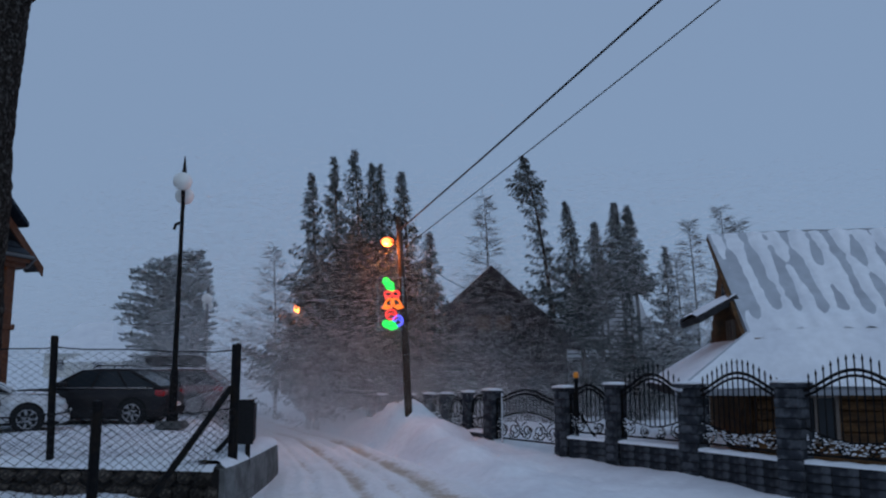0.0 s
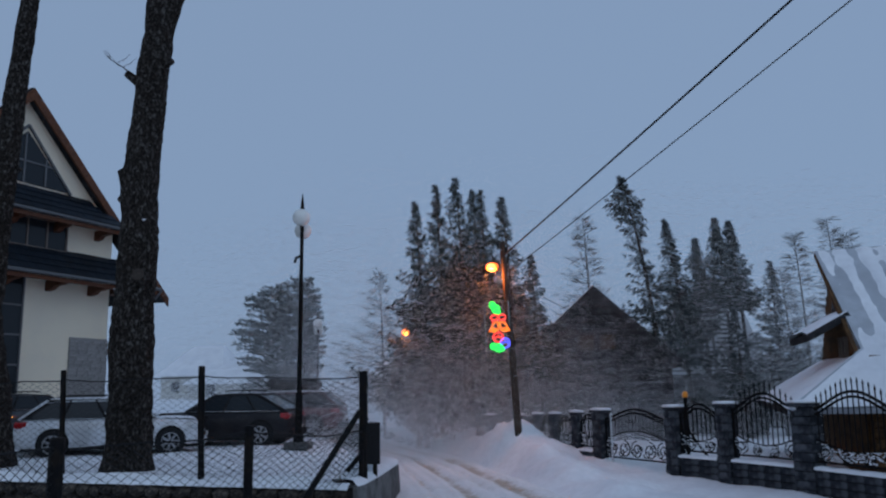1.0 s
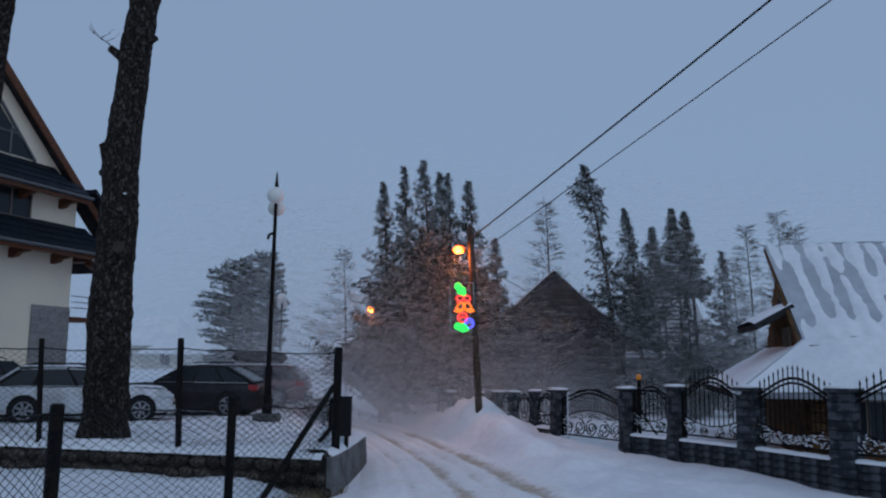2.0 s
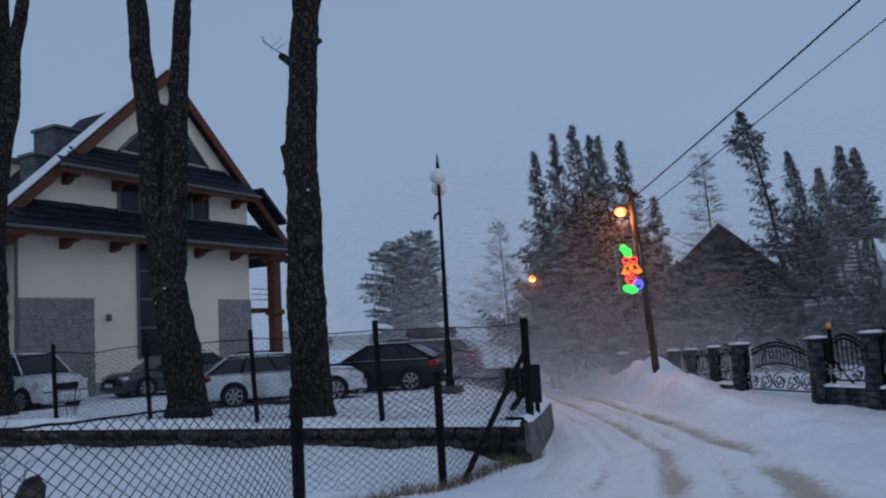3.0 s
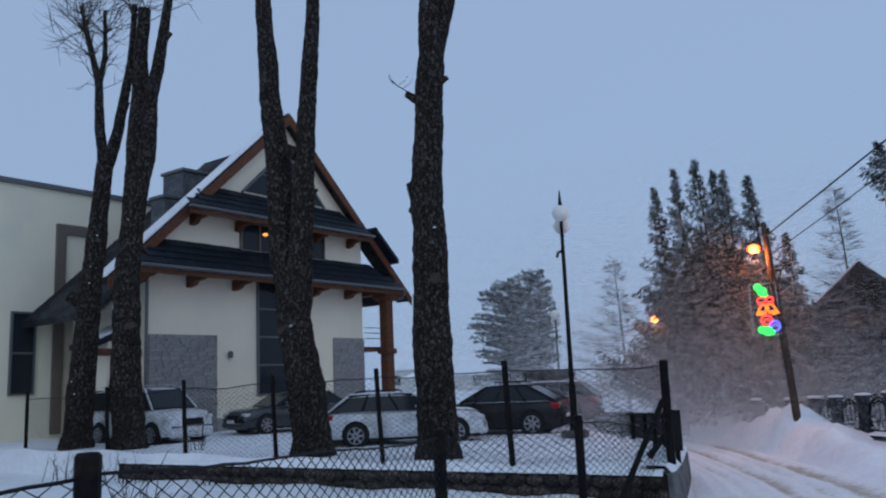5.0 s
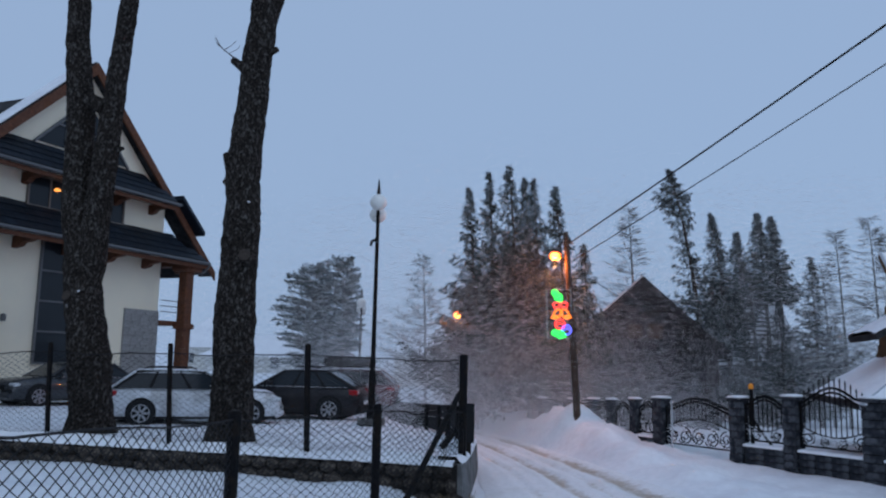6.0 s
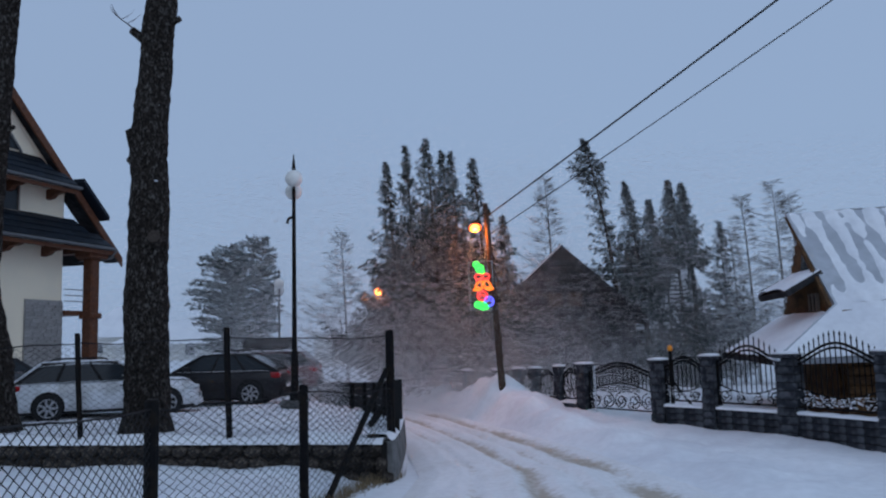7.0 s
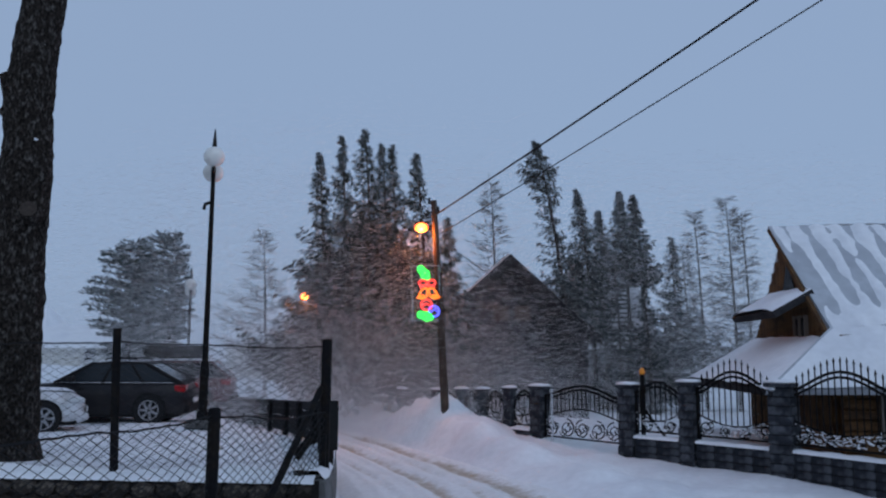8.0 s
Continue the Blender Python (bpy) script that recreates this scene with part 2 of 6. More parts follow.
# ---- ground ----
def road_left(y):
    return np.interp(y, [-60, -4, 10, 14, 18, 25, 30, 40, 70, 140], [-3.2, -3.2, -3.7, -3.95, -5.2, -8.6, -12.2, -19.5, -40, -85])


def road_right(y):
    return np.interp(y, [-60, -4, 6, 10, 14, 18, 25, 30, 40, 70, 140], [3.0, 3.0, 2.7, 2.0, 0.7, -1.3, -5.3, -8.7, -15.6, -35, -79])


def height(x, y):
    """Height of the snow surface."""
    x, y = np.asarray(x, float), np.asarray(y, float)
    base = np.interp(y, [-60, -2, 4, 11, 14, 20, 60, 200, 3000], [-0.05, -0.08, -0.5, -1.05, -1.03, -0.95, -0.8, -0.5, 0.0])
    left, right = road_left(y), road_right(y)
    # yard inside the wire fence
    yard = np.interp(y, [-20, 2, 5, 9, 13.4], [0.1, -0.2, -0.4, -0.62, -0.74]) + 0.4 * smooth01(-6.8, -9.5, x) * smooth01(10, 4, y)
    rim = np.interp(y, [-8, 1.4, 8, 11.1, 14.2], [-3.9, -4.3, -5.9, -5.15, -4.5])
    w = smooth01(rim - 0.1, rim - 1.6, x) * (y < 13.62)
    z = base * (1 - w) + yard * w
    # raised car park behind the retaining wall
    lot = -0.18 + 0.14 * smooth01(-10, -22, x) - 0.15 * smooth01(-13, -9, x) * smooth01(20, 27, y)
    edge = np.interp(y, [13.6, 15.5, 17.9, 20, 30, 60], [-4.62, -4.98, -5.42, -6.8, -12.5, -30])
    w2 = smooth01(edge + 0.02 + 0.12 * np.clip(y - 15.4, 0, 8), edge - 0.08 - 0.1 * np.clip(y - 15.4, 0, 8), x) * (y >= 13.62)
    z = z * (1 - w2) + lot * w2
    # ploughed bank between the road and the pillared fence
    d = x - right
    ridge = np.interp(y, [-10, 6, 12, 16, 19, 21, 22.3, 23.6, 25.2, 27, 30, 34, 45], [0.06, 0.12, 0.16, 0.22, 0.34, 0.56, 1.0, 1.22, 0.9, 0.7, 1.0, 0.45, 0.2])
    prof = smooth01(-0.15, 1.0, d) * (0.38 + 0.62 * smooth01(2.7, 1.0, d))
    z = z + ridge * prof * (1 + 0.16 * np.sin(2.3 * y + x) + 0.10 * np.sin(5.1 * y - 2.2 * x))
    z = z + 0.05 * smooth01(1.0, 5.0, d) * (1 - smooth01(30, 45, y)) * smooth01(8, 14, y)
    # low bank along the left edge of the road, beyond the car park corner
    e = left - x
    z = z + 0.35 * smooth01(-0.1, 0.7, e) * smooth01(2.6, 1.0, e) * smooth01(24, 28, y)
    lump = smooth01(0.1, 0.9, d) * smooth01(5.0, 2.0, d) * smooth01(9, 15, y) * smooth01(40, 30, y)
    z = z + lump * (0.07 * np.sin(3.1 * x + 1.7 * y) * np.sin(2.7 * y - 1.1 * x) + 0.05 * np.sin(6.3 * x + 2.0) * np.sin(5.2 * y + 1.3 * x) + 0.025 * np.sin(11 * x + 4 * y) * np.sin(9 * y))
    off = smooth01(0.0, 1.2, np.maximum(left - x, x - right))
    z = z + off * (0.035 * np.sin(1.7 * x + 0.6 * y) * np.sin(1.3 * y) + 0.02 * np.sin(4.1 * x) * np.sin(3.7 * y + x))
    # distant rise
    z = z + 6 * smooth01(120, 600, y)
    return z


def sheet(name, xs, ys, lift, mat, ruts=False):
    X, Y = np.meshgrid(xs, ys)
    Z = height(X, Y) + lift
    nx, ny = len(xs), len(ys)
    verts = np.stack([X, Y, Z], -1).reshape(-1, 3)
    idx = np.arange(nx * ny).reshape(ny, nx)
    faces = np.stack([idx[:-1, :-1], idx[:-1, 1:], idx[1:, 1:], idx[1:, :-1]], -1).reshape(-1, 4)
    me = bpy.data.meshes.new(name)
    me.from_pydata(verts.tolist(), [], faces.tolist())
    me.materials.append(mat)
    me.polygons.foreach_set("use_smooth", [True] * len(me.polygons))
    return new(name, me)


gx = np.unique(np.concatenate([np.arange(-3000, -100, 300), np.arange(-100, -26, 4), np.arange(-26, 10, 0.24), np.arange(10, 40, 1.5), np.arange(40, 100, 10), np.arange(100, 3001, 300)]))
gy = np.unique(np.concatenate([np.arange(-60, -8, 4), np.arange(-8, 13.3, 0.24), [13.4, 13.5, 13.56, 13.60, 13.63, 13.7], np.arange(13.9, 34, 0.24), np.arange(34, 70, 1.5), np.arange(70, 160, 10), np.arange(160, 4000, 250)]))
tagged(sheet("ground", gx, gy, 0.0, SNOW), "uneven ground under fresh wind-blown white snow", "snow ground", kind="structure")


def road_sheet():
    """The driven surface: ruts, thrown crumbs and worn brown patches along the wheel lines."""
    ys = np.concatenate([np.arange(-8, 3, 0.4), np.arange(3, 26, 0.11), np.arange(26, 60, 0.4)])
    ss = np.linspace(0, 1, 110)
    verts, wear = [], []
    for y in ys:
        l, r = road_left(y), road_right(y)
        xs = l + (r - l) * ss
        zs = height(xs, np.full(len(ss), y)) + 0.012 + 0.075 * np.clip(np.minimum(ss, 1 - ss) * 12, 0, 1)
        for u, x, z in zip(ss, xs, zs):
            side = 0.012 * math.sin(y * 0.6) + 0.006 * math.sin(y * 2.3) + 0.006 * noise.noise((0.0, y * 1.4, 3))
            w = 0.0
            for c, wide, deep, dirt in ((0.22, 0.026, 0.7, 0.45), (0.44, 0.042, 1.5, 0.9), (0.60, 0.026, 0.7, 0.45), (0.78, 0.06, 1.5, 1.0)):
                e = (u - c - side) / wide
                z -= 0.032 * deep * math.exp(-e * e)
                z += 0.02 * deep * math.exp(-((abs(e) - 1.9) / 0.7) ** 2)
                w = max(w, dirt * math.exp(-(e / 1.3) ** 2) * (0.8 + 0.7 * noise.noise((x * 0.6, y * 0.55, c * 9))))
            rough = 0.35 + min(1, 2.2 * w)
            z += 0.022 * rough * noise.noise((x * 6, y * 6, 0)) + 0.014 * rough * noise.noise((x * 14, y * 14, 2)) + 0.03 * noise.noise((x * 0.9, y * 0.9, 5))
            verts.append((x, y, z))
            wear.append(max(0.0, w) * float(smooth01(44, 22, y)))
    n = len(ss)
    faces = [(i * n + j, i * n + j + 1, (i + 1) * n + j + 1, (i + 1) * n + j) for i in range(len(ys) - 1) for j in range(n - 1)]
    me = bpy.data.meshes.new("road")
    me.from_pydata(verts, [], faces)
    me.materials.append(ROAD_SNOW)
    me.attributes.new("wear", "FLOAT", "POINT").data.foreach_set("value", wear)
    me.polygons.foreach_set("use_smooth", [True] * len(me.polygons))
    return tagged(new("road", me), "winding road of packed snow with brown slushy wheel ruts", "road", kind="structure")


road_sheet()

# ---- cream guest house with timber gable ----
A_HOUSE = radians(6.7)
HOUSE = Matrix(((math.sin(A_HOUSE), -math.cos(A_HOUSE), 0, -22.96), (math.cos(A_HOUSE), math.sin(A_HOUSE), 0, 24.34), (0, 0, 1, 0.08), (0, 0, 0, 1)))
APEX_S, APEX_Z, PITCH = -0.02, 13.2, 0.945


def rake(s):
    return APEX_Z - PITCH * abs(s - APEX_S)


def tile_row(mesh_w, mesh_h, name, mat):
    m = Mesh().box((0.004, -0.02, 0), (mesh_w - 0.004, 0.015, mesh_h), chamfer=0.006)
    return m.data(name, mat)


def pent_roof(parent, s0, s1, z0, z1, out, inset, tile_w=0.42):
    """A skirt roof along the gable: slab, courses of tiles, gutter board and brackets."""
    slab = Mesh()
    slab.add([(s0, -out, z0), (s1, -out, z0), (s1 - inset, 0.0, z1), (s0 + inset, 0.0, z1),
              (s0, -out, z0 - 0.14), (s1, -out, z0 - 0.14), (s1 - inset, 0.0, z1 - 0.2), (s0 + inset, 0.0, z1 - 0.2)],
             [(0, 1, 2, 3), (7, 6, 5, 4), (0, 4, 5, 1), (1, 5, 6, 2), (2, 6, 7, 3), (3, 7, 4, 0)])
    roof = part("skirt_roof", slab, DARKROOF, parent, "dark graphite tiled skirt roof")
    part("gutter", Mesh().tube([(s0, -out - 0.05, z0 - 0.05), (s1, -out - 0.05, z0 - 0.05)], 0.07, 8), FRAME, parent)
    part("fascia_board", Mesh().box((s0 + 0.1, -out + 0.05, z0 - 0.3), (s1 - 0.1, -out + 0.12, z0 - 0.14)), TIMBER, parent)
    slope = math.hypot(z1 - z0, out)
    rows = max(3, int(slope / 0.34))
    ang = math.atan2(z1 - z0, out)
    tile = tile_row(tile_w, slope / rows + 0.05, "roof_tile", ROOF)
    for r in range(rows):
        k = r / rows
        a, b = s0 + inset * k + 0.02, s1 - inset * k - 0.02
        n = int((b - a) / tile_w)
        for i in range(n):
            t = part("roof_tile", tile, ROOF, roof)
            t.matrix_local = Matrix.Translation((a + (i + 0.5 * (r % 2) * 0.9) * (b - a - tile_w * 0.5) / n, -out * (1 - k) - 0.045, z0 + (z1 - z0) * k + 0.045)) @ Matrix.Rotation(ang - math.pi / 2 - 0.11 + random.uniform(-0.02, 0.02), 4, "X")
    n = int((s1 - s0) / 2.3)
    for i in range(n + 1):
        s = s0 + 0.8 + (s1 - s0 - 1.6) * i / n
        b = Mesh().prism([(0, 0), (out * 0.85, 0.02), (out * 0.85, -0.16), (out * 0.7, -0.2), (0.45 * out, -0.22), (0.3 * out, -0.36), (0, -0.42)], 0.24,
                         Matrix(((0, 1, 0, s - 0.12), (-1, 0, 0, 0), (0, 0, 1, z0 - 0.16), (0, 0, 0, 1))))
        part("bracket", b, TIMBER, parent, "carved reddish timber bracket")


def window(parent, s0, s1, z0, z1, cols, rows, mat=FRAME, depth=0.06, pane_mat=GLASS, y=0.0):
    w = part("window", Mesh().box((s0, y - depth, z0), (s1, y - depth + 0.02, z1)), pane_mat, parent)
    fr, t = Mesh(), 0.07
    for a, b, c, d in ((s0 - t, s0, z0 - t, z1 + t), (s1, s1 + t, z0 - t, z1 + t)):
        fr.box((a, y - depth - 0.05, c), (b, y + 0.03, d))
    fr.box((s0, y - depth - 0.05, z1), (s1, y + 0.03, z1 + t)).box((s0, y - depth - 0.05, z0 - t), (s1, y + 0.03, z0))
    part("window_frame", fr, mat, w)
    for i in range(1, cols):
        x = s0 + (s1 - s0) * i / cols
        part("glazing_bar", Mesh().box((x - 0.035, y - depth - 0.04, z0), (x + 0.035, y - depth + 0.01, z1)), mat, w)
    for i in range(1, rows):
        z = z0 + (z1 - z0) * i / rows
        part("glazing_bar", Mesh().box((s0, y - depth - 0.035, z - 0.035), (s1, y - depth + 0.01, z + 0.035)), mat, w)
    return w


def guest_house():
    h = thing("guest_house", "cream plastered guest house with tiled skirt roofs and timber trim", "house", at=HOUSE)
    wl_, wr, back = -6.5, 4.85, 5.0
    g = [(wl_, -0.6), (wr, -0.6), (wr, 6.2), (wr, rake(wr) - 0.35), (APEX_S, APEX_Z - 0.35), (wl_, rake(wl_) - 0.35)]
    part("wall", Mesh().prism(g, 0.4, Matrix.Identity(4)), PLASTER, h, "cream plaster gable wall")
    side = Mesh().box((wl_, 0.4, -0.6), (wl_ + 0.35, back, rake(wl_) - 1.5)).box((wr - 0.35, 0.4, -0.6), (wr, back, rake(wr) - 1.5)).box((wl_ + 0.35, back - 0.3, -0.6), (wr - 0.35, back, 6))
    part("side_wall", side, PLASTER, h)
    part("rear_block", Mesh().box((-3.0, 5.4, -0.6), (wr, 12, 6.0)), PLASTER, h)
    part("rear_gable", Mesh().prism([(wl_ + 0.4, 6), (wr - 0.4, 6), (wr - 0.4, rake(wr) - 0.3), (APEX_S, APEX_Z - 0.4), (wl_ + 0.4, rake(wl_) - 0.3)], 0.2, Matrix.Translation((0, 5.1, -1.2))), PLASTER, h)
    # main roof, its snowy upper face, and rake boards
    for sgn, end in ((-1, -8.3), (1, 8.0)):
        a = [(APEX_S, APEX_Z), (end, rake(end)), (end, rake(end) - 0.25), (APEX_S, APEX_Z - 0.28)]
        part("roof", Mesh().prism(a, 0.9, Matrix.Translation((0, -0.42, 0))), DARKROOF, h, "steep dark tiled roof slope")
        b = [(APEX_S, APEX_Z - 0.02), (end, rake(end) - 0.02), (end, rake(end) - 0.42), (APEX_S, APEX_Z - 0.5)]
        part("rake_board", Mesh().prism(b, 0.08, Matrix.Translation((0, -0.51, -0.03))), TIMBER, h, "orange-brown timber rake board")
        if sgn < 0:
            sn = [(APEX_S - 0.1, APEX_Z - 0.05), (end, rake(end) + 0.02), (end, rake(end) + 0.08), (APEX_S - 0.1, APEX_Z + 0.0)]
            part("roof_snow", Mesh().prism(sn, 0.8, Matrix.Translation((0, -0.38, 0))), SNOW, h, "thin snow layer on the roof slope")
    for end in (-8.3, 7.0):
        a = [(APEX_S, APEX_Z - 1.1), (end, rake(end) - 1.1), (end, rake(end) - 1.35), (APEX_S, APEX_Z - 1.4)]
        part("rear_roof", Mesh().prism(a, 5.0, Matrix.Translation((0, 0.41, 0))), DARKROOF, h, "lower rear roof slope")
    pent_roof(h, -7.7, 6.7, 5.85, 6.98, 1.15, 1.6)
    pent_roof(h, -5.45, 4.75, 8.25, 9.3, 0.95, 1.6)
    # side roof end over the porch
    part("porch_roof", Mesh().add([(5.0, -0.9, 8.7), (6.6, -0.9, 7.3), (6.6, 0.3, 7.3), (5.0, 0.3, 8.7), (5.0, -0.9, 8.5), (6.6, -0.9, 7.1), (6.6, 0.3, 7.1), (5.0, 0.3, 8.5)],
                                  [(0, 1, 2, 3), (7, 6, 5, 4), (0, 4, 5, 1), (1, 5, 6, 2), (2, 6, 7, 3), (3, 7, 4, 0)]), ROOF, h, "dark tiled dormer roof end")
    # glazing
    window(h, -1.45, 0.45, 1.2, 5.75, 1, 4, FRAME)
    w = window(h, -2.3, 2.3, 6.98, 8.06, 5, 1, FRAME_BROWN)
    lamp = Mesh().lathe([(0.03, 0.07), (0.13, 0.02), (0.13, -0.03), (0.03, -0.06)], 12, Matrix.Translation((-1.1, -0.1, 7.72)))
    part("room_lamp", lamp, ROOMLIGHT, w, "small glowing orange lamp behind glass")
    tri = [(-2.2, 9.42), (2.3, 9.42), (0.18, 11.5)]
    gw = part("gable_window", Mesh().prism(tri, 0.05, Matrix.Translation((0, -0.06, 0))), GLASS, h)
    for s in (-0.9, 0.1, 1.1):
        top = 11.5 - abs(s - 0.18) * 0.93
        part("glazing_bar", Mesh().box((s - 0.04, -0.1, 9.42), (s + 0.04, -0.05, top - 0.05)), FRAME, gw)
    part("glazing_bar", Mesh().box((-1.3, -0.11, 10.25), (1.55, -0.055, 10.32)), FRAME, gw)
    for p, q in (((-2.3, 9.35), (0.18, 11.75)), ((2.4, 9.35), (0.18, 11.75))):
        part("window_frame", Mesh().tube([(p[0], -0.08, p[1]), (q[0], -0.08, q[1])], 0.06, 4), FRAME, gw)
    # stone cladding panels, laid in courses
    stone_mesh = Mesh().box((0, -0.02, 0), (0.44, 0.02, 0.115), chamfer=0.01).data("cladding_stone", CLAD)
    for s0, s1, z1 in ((-6.45, -3.5, 3.5), (2.85, 4.85, 3.5)):
        pan = part("cladding", Mesh().box((s0, -0.05, -0.6), (s1, -0.003, z1)), CLAD, h, "grey split-stone wall cladding")
        z = 0.02
        while z < z1 - 0.1:
            hh, x = random.uniform(0.11, 0.17), s0
            while x < s1 - 0.02:
                w = min(random.uniform(0.26, 0.72), s1 - x)
                st = part("cladding_stone", stone_mesh, CLAD, pan)
                st.matrix_local = Matrix.Translation((x + 0.004, -0.055 - random.uniform(0, 0.03), z)) @ Matrix.Diagonal(((w - 0.012) / 0.44, 1, min(hh, z1 - z) * 0.93 / 0.115, 1))
                x += w
            z += hh
    part("plinth", Mesh().box((-3.5, -0.06, -0.6), (2.85, -0.002, 0.35)), CLAD, h, "grey stone plinth")
    # chimneys
    for s0, s1, z1, y0, y1 in ((-3.5, -1.9, 10.6, 2.2, 3.6), (-4.45, -3.65, 9.3, 2.1, 3.0)):
        c = part("chimney", Mesh().box((s0, y0, 4), (s1, y1, z1 - 0.14), chamfer=0.02), SLATE, h, "slate-clad chimney")
        part("chimney_cap", Mesh().box((s0 - 0.08, y0 - 0.08, z1 - 0.14), (s1 + 0.08, y1 + 0.08, z1), chamfer=0.02), FRAME, c)
    # porch at the right corner
    for y in (-0.75, 3.4):
        p = part("porch_post", Mesh().box((5.75, y, -0.6), (6.25, y + 0.5, 5.6), chamfer=0.05), TIMBER, h, "heavy reddish timber porch post")
        part("capital", Mesh().box((5.45, y - 0.2, 5.35), (6.6, y + 0.7, 5.75), chamfer=0.08), TIMBER, p)
        part("collar", Mesh().box((5.66, y - 0.09, 2.75), (6.34, y + 0.59, 3.0), chamfer=0.04), TIMBER, p)
    part("porch_beam", Mesh().box((5.7, -0.7, 5.6), (6.3, 4.0, 5.95)), TIMBER, h)
    part("porch_floor", Mesh().box((4.85, -0.2, 2.9), (6.2, 4, 3.1)), TIMBER, h)
    rail = Mesh()
    for z in (3.5, 3.75, 4.0):
        rail.tube([(4.9, -0.1, z), (6.0, -0.1, z)], 0.02, 6)
    part("porch_rail", rail, FRAME, h)
    part("downpipe", Mesh().tube([(6.9, -1.1, 5.8), (6.7, -0.9, 5.4), (6.2, -0.6, 5.25)], 0.05, 8), FRAME, h)
    part("downpipe", Mesh().tube([(-6.6, -0.12, 5.7), (-6.6, -0.12, 0)], 0.06, 8), FRAME, h)
    part("wall_lamp", Mesh().lathe([(0.09, -0.12), (0.1, 0.1), (0.04, 0.15)], 10, Matrix.Translation((-2.9, -0.12, 2.75))), FRAME, h)
    # lower lean-to at the left corner
    part("lean_to_wall", Mesh().box((-7.7, 0.5, -0.6), (-6.52, 1.7, 3.3)), PLASTER, h)
    lt = [(-6.55, 4.0), (-8.3, 3.2), (-8.3, 3.0), (-6.55, 3.7)]
    part("lean_to_fascia", Mesh().box((-8.25, 0.3, 2.75), (-6.6, 0.38, 3.0)), TIMBER, h)
    part("lean_to_roof", Mesh().prism(lt, 1.5, Matrix.Translation((0, 0.4, 0))), ROOF, h, "small tiled lean-to roof")
    part("roof_snow", Mesh().prism([(-6.6, 3.98), (-8.25, 3.22), (-8.25, 3.26), (-6.6, 4.04)], 1.35, Matrix.Translation((0, 0.5, 0))), SNOW, h)
    return h


guest_house()


def rear_block():
    h = thing("hotel_wing", "pale flat-roofed plastered building behind bare trees", "building", at=HOUSE @ Matrix.Translation((0, 5.5, 0)))
    part("wall", Mesh().box((-24, 0, -0.6), (-1.5, 12, 9.6)), PLASTER, h)
    part("parapet_cap", Mesh().box((-24.1, -0.12, 9.6), (-1.4, 12.1, 9.8)), FRAME, h)
    trim = Mesh().box((-7.05, -0.12, 0.0), (-6.65, -0.004, 8.25)).box((-6.65, -0.12, 7.85), (-5.1, -0.004, 8.25))
    part("trim_band", trim, FRAME_BROWN, h, "grey-brown facade band")
    part("cladding", Mesh().box((-24, -0.08, -0.6), (-9.5, -0.005, 3.2)), CLAD, h)
    window(h, -15.8, -14.9, 4.0, 6.6, 1, 2)
    window(h, -8.6, -7.8, 1.6, 4.6, 1, 2)


rear_block()


# ---- stone retaining wall, fences ----
def retaining_wall():
    wall = tagged(new("retaining_wall", Mesh().box((-19.5, 13.50, -1.2), (-4.44, 13.62, -0.30)).data("retaining_wall", MORTAR)),
                  "low dark fieldstone retaining wall with snow on top", "wall", kind="structure")
    rng = random.Random(4)
    bm = bmesh.new()
    bmesh.ops.create_icosphere(bm, subdivisions=1, radius=0.5)
    rock = bpy.data.meshes.new("stone")
    bm.to_mesh(rock)
    bm.free()
    rock.materials.append(STONE)
    for row, z in enumerate((-0.95, -0.70, -0.46)):
        x = -19.4 + 0.1 * row
        while x < -4.6:
            w = rng.uniform(0.22, 0.46)
            s = new("stone", rock)
            s.parent = wall
            s.matrix_local = Matrix.Translation((x + w / 2, 13.49 + rng.uniform(-0.02, 0.02), z + rng.uniform(-0.03, 0.03))) @ Euler((rng.uniform(-0.2, 0.2), rng.uniform(-0.3, 0.3), 0)).to_matrix().to_4x4() @ Matrix.Diagonal((w * 1.15, 0.26, rng.uniform(0.24, 0.33), 1))
            x += w
    cap = Mesh()
    xs = np.arange(-19.5, -4.35, 0.3)
    for i, x in enumerate(xs):
        z = -0.27 + 0.02 * math.sin(i * 1.3) + 0.015 * math.sin(i * 2.9)
        cap.v += [(x, 13.42 + 0.03 * math.sin(i * 2.1), -0.34), (x, 13.44, z - 0.02), (x, 13.55, z + 0.02), (x, 13.75, z), (x, 13.8, -0.4)]
    for i in range(len(xs) - 1):
        for j in range(4):
            k = i * 5 + j
            cap.f.append((k, k + 1, k + 6, k + 5))
    ob = part("snow_cap", cap, SNOW, wall, "rounded snow along the wall top", smooth=True)
    return wall


retaining_wall()

